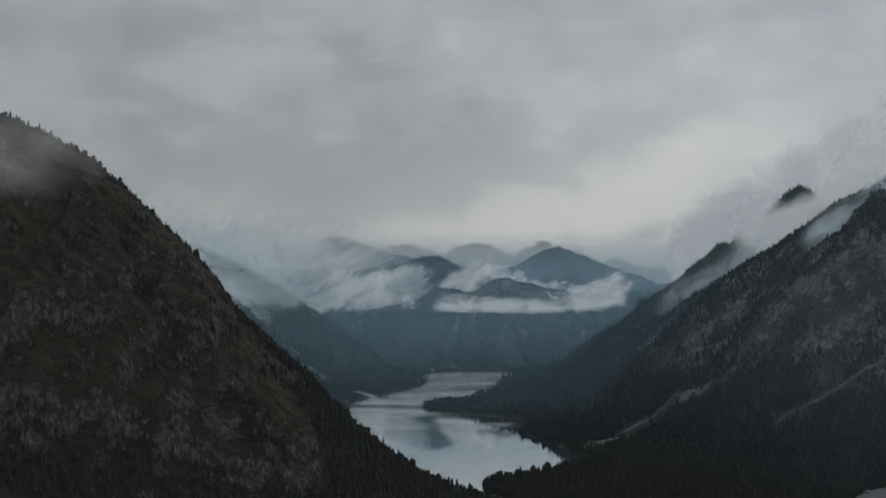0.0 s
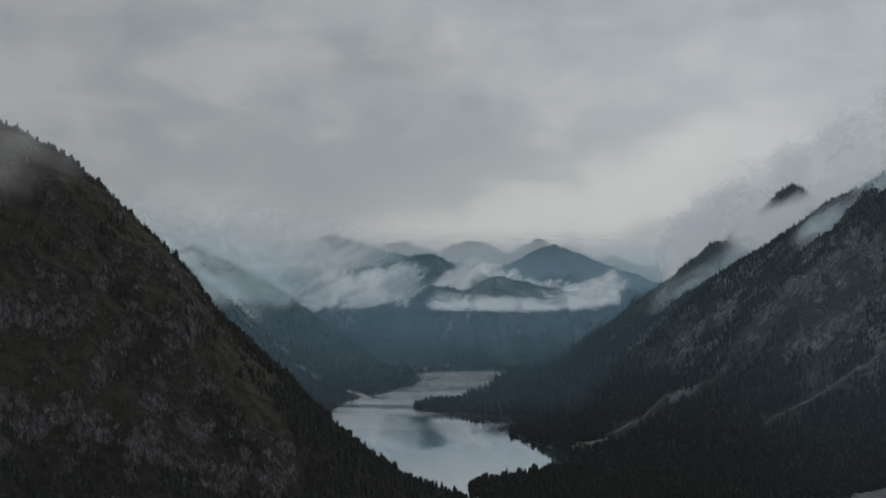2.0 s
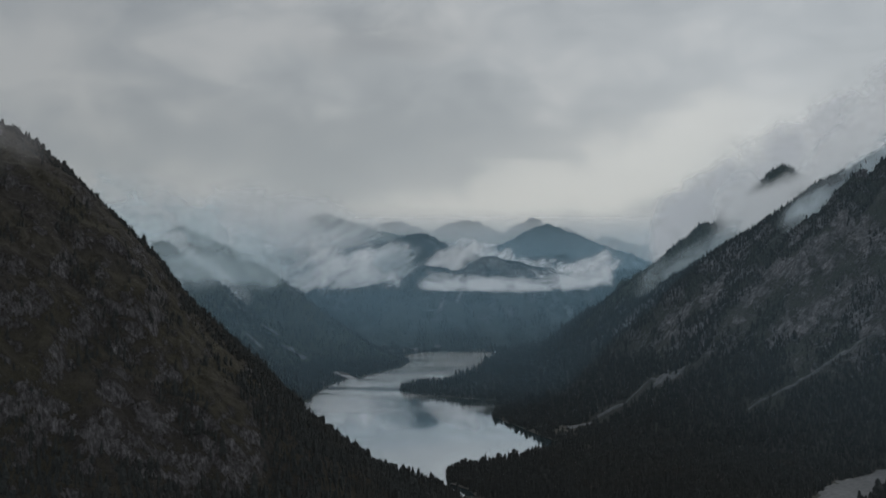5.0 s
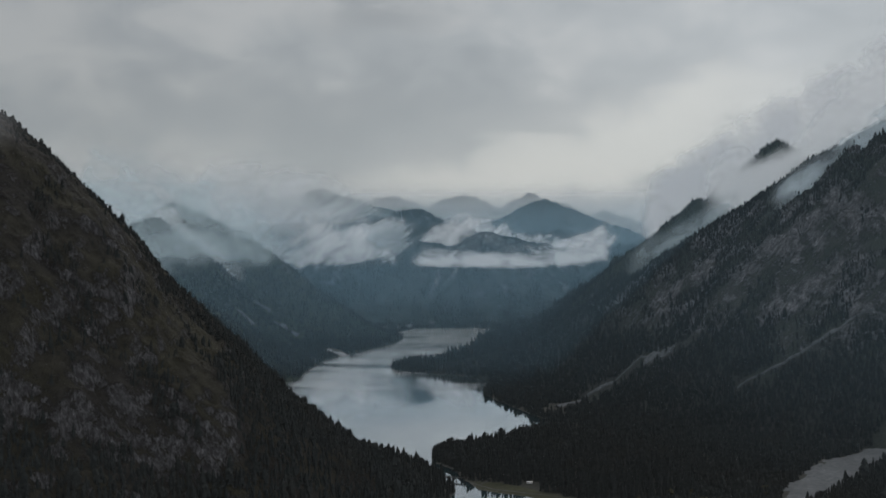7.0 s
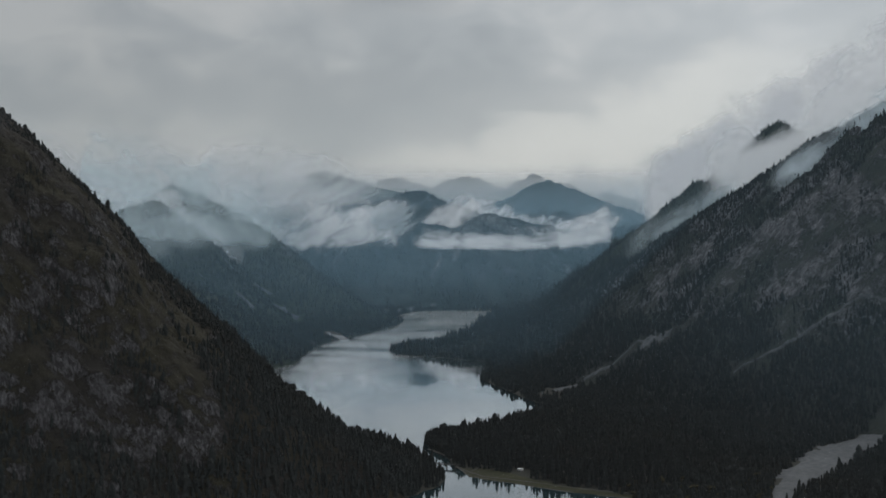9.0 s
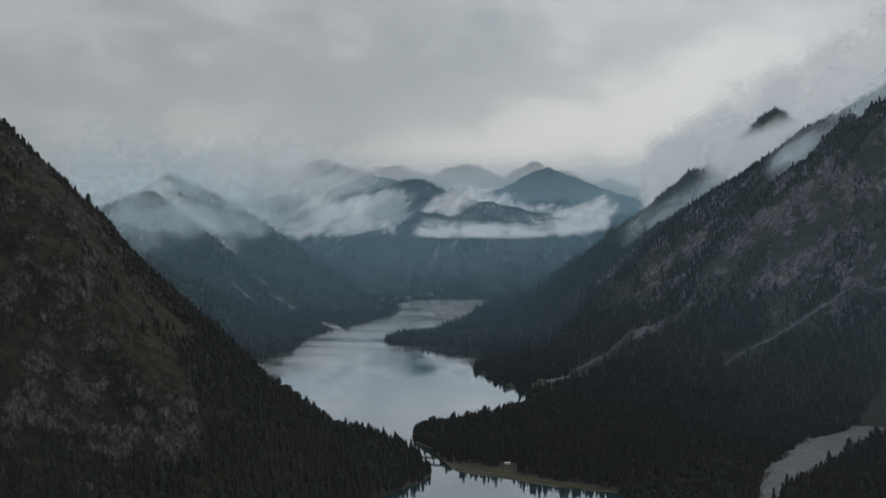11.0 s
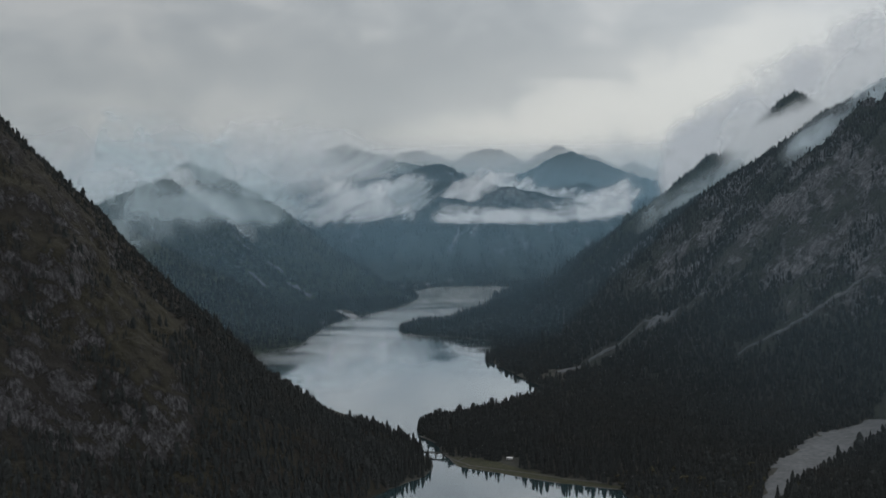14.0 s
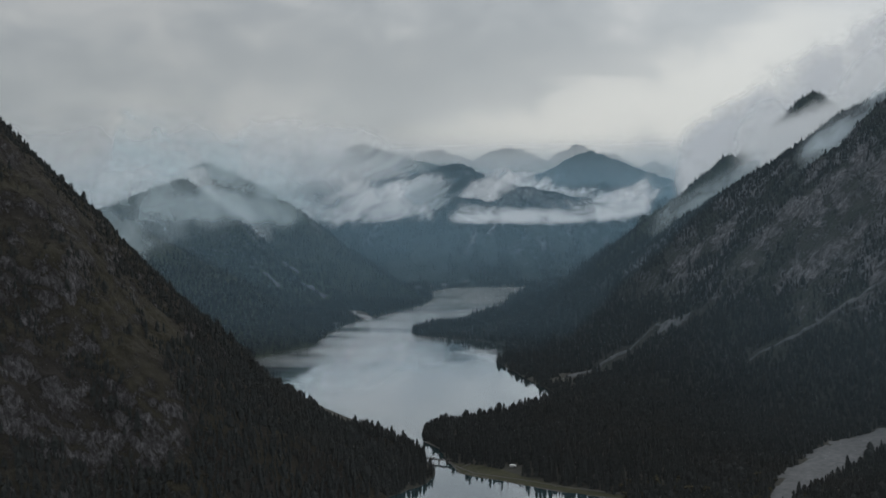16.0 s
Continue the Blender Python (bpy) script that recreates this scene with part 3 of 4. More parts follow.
far_range = ridge_height([(-900, 4760, 300), (-278, 4750, 400), (-137, 4750, 410), (3, 4750, 360), (74, 4750, 405), (144, 4750, 417), (213, 4750, 397), (282, 4750, 356), (375, 4750, 400), (426, 4750, 420),
                          (479, 4750, 398), (582, 4750, 374), (674, 4750, 326), (742, 4750, 350), (811, 4750, 317), (1300, 4750, 250)], 0.6, 0.7, 141, 0.4, 0.8, 42.0)


def spread(*stops):
    """Grid lines: (from, to, step) runs joined."""
    return np.unique(np.concatenate([np.arange(a, b + 1e-6, s) for a, b, s in stops]))


gx = spread((-30000, -2000, 2000), (-1600, -500, 50), (-480, 820, 6), (850, 2000, 50), (4000, 30000, 2000))
gy = spread((-30000, 0, 2000), (200, 700, 50), (720, 3400, 6), (3450, 5000, 50), (7000, 30000, 2000))
GX, GY = np.meshgrid(gx, gy)
ground = new("ground", fast_mesh("ground", *sheet(gx, gy, ground_height(GX, GY)), GROUND, smooth=True))
tagged(ground, "dark damp valley floor of soil, roots and moss round the lake", "ground", kind="structure")

wx, wy = np.arange(-420, 421, 40.0), np.arange(760, 3361, 40.0)
water = new("water", fast_mesh("water", *sheet(wx, wy, np.zeros((len(wy), len(wx)))), WATER, smooth=True))
tagged(water, "calm steel-blue mountain lake mirroring the grey sky", "lake", kind="structure")


def mountain(name, height, xs, ys, mat, label, shift=0.0, seed=0, floor=40):
    MX, MY = np.meshgrid(xs, ys)
    z = height(MX, MY)
    verts, faces = sheet(xs, ys, z, z > ground_height(MX, MY) - 8)
    if shift:
        # crags lean out of the face as well as up
        p = verts.T
        lay, rise = 0.74 * p[0] - 0.67 * p[2], 0.67 * p[0] + 0.74 * p[2]
        n = (0.7 * ridged(lay / 38, p[1] / 26, rise / 9, 5, seed) + 0.15 * fbm(p[0] / 9, p[1] / 9, p[2] / 9, 3, seed + 5)) * np.clip((p[2] - floor) / 60, 0, 1)
        verts = verts + np.stack([0.6 * n * shift, -0.9 * n * shift, 0.2 * n * shift], -1)
    return tagged(new(name, fast_mesh(name, verts, faces, mat, smooth=True)), label, "mountain")


mountain("mountain", left_height, np.arange(-640, 112, 1.8), np.arange(860, 1600, 1.8), ROCK_NEAR, "steep dark mountainside of mossy limestone crags with conifers down one flank", 3.5, 201)
mountain("mountain", right_height, np.arange(-80, 1160, 4.0), np.arange(1420, 2560, 4.0), ROCK_RIGHT, "long mountain slope, spruce below and bare grey cliffs under the crest", 6.0, 211, 150)
mountain("mountain", back_height, np.arange(120, 1300, 6.0), np.arange(2080, 3040, 6.0), ROCK_WOODED, "jagged wooded ridge half lost in cloud behind the cliffs", 3.0, 221)
mountain("mountain", first_left, np.arange(-1400, -200, 8.0), np.arange(1500, 3000, 8.0), ROCK_WOODED, "dark wooded shoulder rising from the lake into cloud")
mountain("mountain", second_left, np.arange(-1400, -100, 8.0), np.arange(2000, 3600, 8.0), ROCK_WOODED, "wooded spur with pale rock scars above the lakeshore")
mountain("mountain", third_left, np.arange(-1400, 80, 8.0), np.arange(2500, 3900, 8.0), ROCK_WOODED, "hazy wooded ridge running down to the far lakeshore")
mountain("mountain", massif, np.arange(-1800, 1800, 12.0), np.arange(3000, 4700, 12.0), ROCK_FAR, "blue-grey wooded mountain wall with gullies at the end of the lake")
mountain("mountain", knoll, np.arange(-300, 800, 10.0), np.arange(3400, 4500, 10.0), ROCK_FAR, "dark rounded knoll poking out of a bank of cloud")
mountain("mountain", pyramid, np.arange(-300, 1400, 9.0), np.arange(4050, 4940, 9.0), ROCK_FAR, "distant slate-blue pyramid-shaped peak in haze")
mountain("mountain", left_range, np.arange(-1500, 400, 9.0), np.arange(4050, 4940, 9.0), ROCK_HAZED, "distant hazy ridge fading into low cloud")
mountain("mountain", far_range, np.arange(-1100, 1500, 8.0), np.arange(4450, 4940, 8.0), ROCK_HAZED, "pale rocky summits on the skyline, bleached by haze")


# ---- woods ----
def surface(x, y, *heights):
    z = ground_height(x, y)
    for h in heights:
        z = np.maximum(z, h(x, y))
    return z


def crown_shape(tiers, sides, rng, droop=0.5, domed=False):
    """Corners and triangles of a spruce crown of height 1: ragged skirts of boughs, one above the other."""
    verts, faces = [], []
    for k in range(tiers):
        low = 0.06 + 0.90 * (k / tiers) ** 0.92
        high = min(1.0, low + 1.55 / tiers + 0.05)
        wide = 0.17 * (1 - low) ** 0.82 + 0.012
        if domed:
            wide = 0.18 * math.sqrt(max(0.02, 1 - ((low - 0.3) / 0.72) ** 2))
        ox, oy = rng.uniform(-0.012, 0.012, 2)
        start = len(verts)
        verts.append((ox, oy, high))
        turn = rng.uniform(0, 6.28)
        for i in range(sides):
            a = turn + 6.2832 * i / sides
            r = wide * (rng.uniform(0.95, 1.25) if i % 2 else rng.uniform(0.55, 0.8))
            verts.append((ox + r * math.cos(a), oy + r * math.sin(a), low - (droop * r * 0.4 if i % 2 else -0.02) + rng.uniform(-0.015, 0.015)))
        for i in range(sides):
            faces.append((start, start + 1 + i, start + 1 + (i + 1) % sides))
    return np.array(verts), np.array(faces)


def bush_shape(rng):
    """A low broadleaf crown of height 1: clumps of leaves set apart round a middle."""
    verts, faces = [], []
    for k in range(9):
        a, up, out = rng.uniform(0, 6.28), rng.uniform(0.28, 0.85), rng.uniform(0.05, 0.3)
        c, r = np.array((out * math.cos(a), out * math.sin(a), up)), rng.uniform(0.12, 0.22)
        start = len(verts)
        verts += [tuple(c + r * np.array(d) * rng.uniform(0.7, 1.2)) for d in ((1, 0, 0), (-1, 0, 0), (0, 1, 0), (0, -1, 0), (0, 0, 1), (0, 0, -1))]
        faces += [tuple(start + i for i in f) for f in ((0, 2, 4), (2, 1, 4), (1, 3, 4), (3, 0, 4), (2, 0, 5), (1, 2, 5), (3, 1, 5), (0, 3, 5))]
    return np.array(verts), np.array(faces)


SHAPES_NEAR = [crown_shape(6, 7, np.random.default_rng(k)) for k in range(6)]
SHAPES_FAR = [crown_shape(3, 6, np.random.default_rng(40 + k)) for k in range(5)]
SHAPES_BUSH = [bush_shape(np.random.default_rng(60 + k)) for k in range(5)]
SHAPES_MIXED = SHAPES_NEAR + [crown_shape(6, 8, np.random.default_rng(80 + k), 0.3, True) for k in range(2)]


def wood(name, x, y, z, tall, shapes, mat, label, category="forest", seed=0, fat=(0.85, 1.25)):
    """One joined wood: a crown at every place, each turned and sized on its own."""
    rng = np.random.default_rng(seed)
    pick = rng.integers(0, len(shapes), len(x))
    all_v, all_f, base = [], [], 0
    for k, (sv, sf) in enumerate(shapes):
        at = np.nonzero(pick == k)[0]
        if not len(at):
            continue
        a, h, w = rng.uniform(0, 6.28, len(at)), tall[at], rng.uniform(*fat, len(at))
        ca, sa = np.cos(a)[:, None], np.sin(a)[:, None]
        vx, vy, vz = sv.T
        lean = rng.normal(0, 0.02, (2, len(at), 1))
        px = (vx * ca - vy * sa) * (h * w)[:, None] + x[at][:, None] + lean[0] * vz * h[:, None]
        py = (vx * sa + vy * ca) * (h * w)[:, None] + y[at][:, None] + lean[1] * vz * h[:, None]
        pz = vz * h[:, None] + z[at][:, None] - 0.8
        all_v.append(np.stack([px, py, pz], -1).reshape(-1, 3))
        f = sf[None] + (np.arange(len(at)) * len(sv))[:, None, None]
        all_f.append(f.reshape(-1, 3) + base)
        base += len(at) * len(sv)
    ob = new(name, fast_mesh(name, np.concatenate(all_v), np.concatenate(all_f), mat))
    return tagged(ob, label, category, kind="stuff")


def scatter(box, gap, seed):
    """Places on a shaken grid in a box (x0, x1, y0, y1)."""
    rng = np.random.default_rng(seed)
    x, y = (a.ravel() for a in np.meshgrid(np.arange(box[0], box[1], gap), np.arange(box[2], box[3], gap)))
    return x + rng.uniform(-0.48, 0.48, len(x)) * gap, y + rng.uniform(-0.48, 0.48, len(x)) * gap, rng.uniform(0, 1, len(x)), rng


def away_from_line(x, y, line):
    d = np.full(len(x), 1e9)
    for (x0, y0), (x1, y1) in zip(line, line[1:]):
        ex, ey = x1 - x0, y1 - y0
        s = np.clip(((x - x0) * ex + (y - y0) * ey) / (ex * ex + ey * ey), 0, 1)
        d = np.minimum(d, np.hypot(x - x0 - s * ex, y - y0 - s * ey))
    return d


CHUTE_LOW = [(240, 1887), (276, 1920), (315, 1954), (360, 1940), (400, 1937), (427, 1903), (448, 1883), (467, 1866), (482, 1858)]
CHUTE_HIGH = [(502, 1694), (532, 1684), (562, 1672), (590, 1665), (616, 1657), (652, 1658), (680, 1648), (720, 1630)]
BRIDGE_A, BRIDGE_B = (70, 1404), (101, 1395)
HUT = (172, 1366)
NEAR_STRIP = (52, 345, 1278, 1440)


def plant(box, gap, seed, heights, density, tall, shapes, mat, label, keep=None, name="forest", fat=(0.85, 1.25)):
    x, y, luck, rng = scatter(box, gap, seed)
    d = lake_side(x, y)
    z = surface(x, y, *heights)
    ok = (d > 1.8) & (luck < density(x, y, z, d))
    ok &= (signed_distance(x, y, MEADOW_EDGE) > 1) & (signed_distance(x, y, RIVER) + 6 * fbm(x / 15, y / 15, 0, 2, 4) > 2)
    ok &= (np.hypot(x - HUT[0], y - HUT[1]) > 9) & ~((np.abs(x - HUT[0]) < 9) & (y < HUT[1]) & (y > HUT[1] - 26))
    if keep is not None:
        ok &= keep(x, y)
    x, y, z = x[ok], y[ok], z[ok]
    h = rng.uniform(*tall, len(x)) * np.clip(1.2 - z / 420, 0.62, 1.0) * (0.76 + 0.85 * rng.uniform(0, 1, len(x)) ** 5)
    return (x, y, z, h) if shapes is None else wood(name, x, y, z, h, shapes, mat, label, seed=seed, fat=fat)


def in_strip(x, y):
    return (x > NEAR_STRIP[0]) & (x < NEAR_STRIP[1]) & (y > NEAR_STRIP[2]) & (y < NEAR_STRIP[3])


def floor_density(x, y, z, d):
    away = np.minimum(np.minimum(away_from_line(x, y, CHUTE_LOW), np.minimum(away_from_line(x, y + 11, CHUTE_LOW), away_from_line(x, y + 22, CHUTE_LOW) + 60 * (x > 330))) - 8 - 5 * (x < 330), away_from_line(x, y, CHUTE_HIGH) - 7)
    away = np.where((x > 242) & (x < 290) & (y > 1886 + 0.4 * (x - 242)) & (y < 1930), -1, away)
    clump = fbm(x / 42, y / 42, 0, 3, 77)
    high = np.clip((118 + 0.45 * np.clip(x - 480, 0, 240) + 55 * fbm(x / 120, y / 120, 0, 3, 78) - z) / 25, 0, 1)
    s = (x - 475) * 0.40 + (y - 2170) * 0.917
    spur = np.abs((y - 1932) + 0.12 * (x - 700)) < 28
    brow = np.clip(1.7 - np.abs(s + 24 + 16 * fbm(x / 40, y / 40, 0, 2, 93)) / 52, 0, 1) * 0.95 + 0.75 * spur * (x > 620)
    u, v = -0.62 * x + 0.78 * y, 0.78 * x + 0.62 * y
    patch = np.clip(fbm(u / 46, v / 105, 0, 4, 79) * 5.0 + 0.1, 0.02, 0.97)
    dense = np.maximum(np.maximum(high * np.where(clump > -0.42, 0.97, 0.5), brow), patch * (z > 60))
    return np.where(away > 0, dense, 0.03)


plant((45, 1100, 1180, 2300), 5.0, 301, (right_height,), floor_density, (8.8, 14), SHAPES_MIXED, NEEDLES, "dense dark spruce forest on the valley floor and lower slopes", lambda x, y: ~in_strip(x, y), fat=(1.1, 1.75))
plant((330, 1000, 1940, 2320), 4.4, 314, (right_height,), lambda x, y, z, d: np.clip(1.5 - np.abs((x - 475) * 0.40 + (y - 2170) * 0.917 + 16 + 14 * fbm(x / 40, y / 40, 0, 2, 93)) / 30, 0, 1), (9, 14.5), SHAPES_NEAR, NEEDLES, "dark spruces crowding the brow of the long slope", fat=(1.0, 1.5))
plant((-60, 360, 2250, 2560), 5.5, 302, (right_height,), lambda x, y, z, d: np.full(len(x), 0.97), (9, 14), SHAPES_NEAR, NEEDLES, "spruce forest covering the low wooded headland in the lake", fat=(1.0, 1.5))


def left_density(x, y, z, d):
    edge = x + 158 + 18 * fbm(x / 40, y / 40, 0, 3, 85)
    low = np.clip((low_cliff(x) - 4 - y + 18 * fbm(x / 30, y / 30, 0, 3, 86)) / 8, 0, 0.97) * np.where(fbm(x / 22, y / 22, 0, 2, 84) > -0.38, 1, 0.15)
    under = np.clip(1 - np.abs(y - high_cliff(x) + 30 + 22 * fbm(x / 35, y / 35, 0, 2, 83)) / 20, 0, 1) * np.clip((x + 285) / 20, 0, 1)
    flank = np.clip(edge / 14, 0, 1) * np.clip((y - 1075) / 20 + (x + 118) / 14, 0, 1)
    rear = np.clip((y - 1255 - 0.1 * (x + 300)) / 20, 0, 1) * 0.85
    tufts = np.clip(fbm(x / 32, y / 32, 0, 4, 87) * 3.2 - 0.36, 0.02, 0.85)
    return np.maximum(np.maximum(np.maximum(low, under * 0.9), flank * 0.97), np.maximum(rear, tufts))


plant((-560, 95, 880, 1580), 4.3, 303, (left_height,), left_density, (7.5, 13.5), SHAPES_MIXED, NEEDLES, "dark conifers clinging to the crags and filling the lower flank", lambda x, y: ~in_strip(x, y), fat=(1.05, 1.7))
plant((-560, -60, 960, 1400), 4.2, 311, (left_height,), lambda x, y, z, d: np.clip(0.25 + 1.7 * fbm(x / 26, y / 26, 0, 3, 91), 0.02, 0.85), (1.6, 3.6), SHAPES_BUSH, SHRUBS, "brown leafless scrub between the crags", name="scrub", fat=(1.0, 1.6))
plant((-520, -80, 1235, 1420), 4.6, 313, (left_height,), lambda x, y, z, d: np.full(len(x), 0.6), (5, 9.5), SHAPES_BUSH, NEEDLES, "bushy trees along the brow of the near crags", name="scrub", fat=(0.7, 1.1))
plant((180, 1000, 2330, 2560), 5.2, 315, (back_height, right_height), lambda x, y, z, d: np.full(len(x), 0.9), (8, 13), SHAPES_NEAR, NEEDLES, "dark conifers on the top of the clouded ridge")
plant((180, 1000, 2280, 3000), 7.0, 304, (back_height, right_height), lambda x, y, z, d: np.clip(0.85 + fbm(x / 60, y / 60, 0, 3, 88), 0.2, 0.97), (9, 15), SHAPES_FAR, NEEDLES, "conifers along the ridge behind the cliffs")


def ridge_density(x, y, z, d):
    clear = np.minimum(away_from_line(x, y, [(-302, 2863), (-342, 2886), (-368, 2889)]), np.minimum(away_from_line(x, y, [(-397, 2774), (-438, 2786)]), np.minimum(away_from_line(x, y, [(-379, 2922), (-424, 2945)]), away_from_line(x, y, [(-150, 2615), (-172, 2645), (-205, 2720)]) - 11)))
    return (clear > 8) * np.clip(1.05 - np.clip((z - 150) / 260, 0, 0.5) + 1.1 * np.minimum(fbm(x / 70, y / 70, 0, 3, 89) + 0.15, 0), 0.05, 0.97)


plant((-900, 20, 2080, 2900), 6.4, 305, (first_left, second_left, third_left), ridge_density, (9, 15), SHAPES_FAR, NEEDLES, "forest on the slopes above the lakeshore", fat=(1.1, 1.8))
plant((-900, 40, 2900, 3330), 7.2, 306, (second_left, third_left), ridge_density, (9, 15), SHAPES_FAR, NEEDLES, "hazy forest on the ridge by the far shore", fat=(1.1, 1.8))
plant((-600, 750, 3290, 4120), 9.5, 307, (massif, knoll), lambda x, y, z, d: np.clip(0.5 + 2.2 * fbm(x / 45, y / 160, 0, 4, 95), 0.03, 0.95) * (np.minimum(np.minimum(away_from_line(x, y, [(30, 3505), (48, 3612)]), away_from_line(x, y, [(86, 3570), (111, 3758)])), away_from_line(x, y, [(-283, 3620), (-270, 3745)])) > 9), (10, 17), SHAPES_FAR, NEEDLES, "far forest on the mountain wall at the lake's end", fat=(1.1, 1.8))
plant((70, 460, 2480, 3300), 8.0, 308, (back_height,), lambda x, y, z, d: np.full(len(x), 0.95), (12, 19), SHAPES_FAR, NEEDLES, "lakeside forest under the ridge")

# shrubs and young broadleaf trees by the bank and the gravel
plant((262, 470, 1200, 1300), 6.0, 309, (), lambda x, y, z, d: np.clip(0.55 + fbm(x / 20, y / 20, 0, 2, 90), 0, 0.8), (5, 10), SHAPES_BUSH, AUTUMN, "yellowing shrubs and young trees along the damp bank", name="shrubs", fat=(0.8, 1.2))


# single spruces along the near bank
def spruce_parts(seed):
    rng = np.random.default_rng(seed)
    v, f = crown_shape(11, 12, rng, 0.9)
    crown = bpy.data.meshes.new("crown")
    crown.from_pydata([tuple(p) for p in v], [], [tuple(int(i) for i in t) for t in f])
    crown.materials.append(NEEDLES)
    bm = bmesh.new()
    bmesh.ops.create_cone(bm, cap_ends=True, segments=7, radius1=0.022, radius2=0.004, depth=0.96, matrix=Matrix.Translation((0, 0, 0.47)))
    trunk = mesh_from(bm, "trunk", BARK)
    return trunk, crown


def spruce(trunk, crown, m):
    ob = new("spruce_tree")
    tagged(ob, "tall dark spruce standing in the row along the bank", "tree", "spruces along the bank")
    for name, data in (("trunk", trunk), ("crown", crown)):
        new(name, data).parent = ob
    ob.matrix_world = m
    return ob


sx, sy, sz, sh = plant(NEAR_STRIP, 6.0, 310, (left_height,), lambda x, y, z, d: np.full(len(x), 0.97), (12.5, 19), None, None, "")
# the 290 nearest the meadow and the shore stand singly; the rest of the strip is one wood
order = np.argsort(np.minimum(np.abs(signed_distance(sx, sy, MEADOW_EDGE)), lake_side(sx, sy)))
ones, rest = order[:290], order[290:]
wood("forest", sx[rest], sy[rest], sz[rest], sh[rest], SHAPES_NEAR, NEEDLES, "spruce wood behind the row along the bank", seed=312)
strip_rng = np.random.default_rng(5)
MODELS = [spruce(*spruce_parts(500 + k), Matrix()) for k in range(8)]
for n, i in enumerate(ones):
    m = pose(sx[i], sy[i], sz[i] - 0.4, strip_rng.normal(0, 1.2), strip_rng.normal(0, 1.2), strip_rng.uniform(0, 360))
    size, w = float(sh[i]), strip_rng.uniform(0.85, 1.2)
    ob = MODELS[n] if n < 8 else copy_thing(MODELS[n % 8], m)
    ob.matrix_world = m @ Matrix.Diagonal((size * w, size * w, size, 1))


# ---- bare ground: meadow, shingle, gravel, scree ----
def patch(name, outline, step, lift, mat, label, category, heights=(), rag=3.0, seed=0):
    xs = np.arange(min(p[0] for p in outline) - 10, max(p[0] for p in outline) + 10, step)
    ys = np.arange(min(p[1] for p in outline) - 10, max(p[1] for p in outline) + 10, step)
    PX, PY = np.meshgrid(xs, ys)
    d = signed_distance(PX, PY, outline) + rag * fbm(PX / 14, PY / 14, 0, 3, seed)
    z = surface(PX, PY, *heights) + lift * np.clip(-d / (2 * step), -1.5, 1) + 0.25 * lift * fbm(PX / 5, PY / 5, 0, 3, seed + 1)
    return tagged(new(name, fast_mesh(name, *sheet(xs, ys, z, d < step), mat, smooth=True)), label, category, kind="structure")


patch("meadow", MEADOW_EDGE, 2.5, 0.5, MEADOW, "olive autumn grass on the strip of bank between wood and lake", "meadow", rag=2.0, seed=401)
patch("riverbed", RIVER, 5.0, 1.2, GRAVEL, "pale grey gravel bed of a braided stream", "riverbed", rag=9.0, seed=402)


def along(line, u):
    """Place at the share u of a line's length."""
    pts = [np.array(p, float) for p in line]
    lengths = [np.linalg.norm(b[:2] - a[:2]) for a, b in zip(pts, pts[1:])]
    s = np.clip(u, 0, 1) * sum(lengths)
    for a, b, l in zip(pts, pts[1:], lengths):
        if s <= l:
            return a + (b - a) * s / l
        s -= l
    return pts[-1]


def strip(name, line, wide_from, wide_to, height, mat, label, category, lift=1.2, seed=0, rag=0.5, parent=None, rows=60, cols=7):
    """A ribbon laid on the land: scree chutes, paths, the shingle edge of the lake."""
    centre = np.array([along(line, k / rows)[:2] for k in range(rows + 1)])
    way = np.gradient(centre, axis=0)
    side = np.stack([-way[:, 1], way[:, 0]], -1) / np.linalg.norm(way, axis=1, keepdims=True)
    u = np.linspace(0, 1, rows + 1)
    wide = (wide_from + (wide_to - wide_from) * u) * (1 + rag * fbm(u * 9, 0, seed, 3, seed))
    across = np.linspace(-0.5, 0.5, cols)
    swing = (rag * wide_from * 0.6 * fbm(u * 5, 3, 0, 3, seed + 2))[:, None]
    px = centre[:, :1] + side[:, :1] * (across[None] * wide[:, None] + swing)
    py = centre[:, 1:] + side[:, 1:] * (across[None] * wide[:, None] + swing)
    pz = height(px, py) + lift * (1 - 1.6 * (2 * np.abs(across[None])) ** 4)
    i = np.arange(px.size).reshape(px.shape)
    faces = np.stack([i[:-1, :-1], i[:-1, 1:], i[1:, 1:], i[1:, :-1]], -1).reshape(-1, 4)
    ob = new(name, fast_mesh(name, np.stack([px, py, pz], -1).reshape(-1, 3), faces, mat, smooth=True))
    return tagged(ob, label, category, kind="structure")


def right_land(x, y):
    return surface(x, y, right_height)


strip("scree_chute", [(256, 1901)] + CHUTE_LOW[1:4], 15, 5, right_land, SCREE, "pale scree chute fanning out to the lakeshore", "scree", 2.2, 411, 0.25)
strip("scree_chute", CHUTE_LOW[3:6], 3.5, 4.5, right_land, SCREE, "narrow scree runnel between the trees", "scree", 2.0, 415, 0.6)
strip("scree_chute", [(412, 1925), (427, 1903), (448, 1883)], 26, 12, right_land, SCREE, "bare patch of broken rock at the head of the scree", "scree", 2.2, 412, 0.6)
strip("scree_chute", CHUTE_HIGH, 2.5, 6, right_land, SCREE, "thin straight scree gully through the forest", "scree", 2.2, 413, 0.35)


def left_far_land(x, y):
    return surface(x, y, first_left, second_left, third_left)


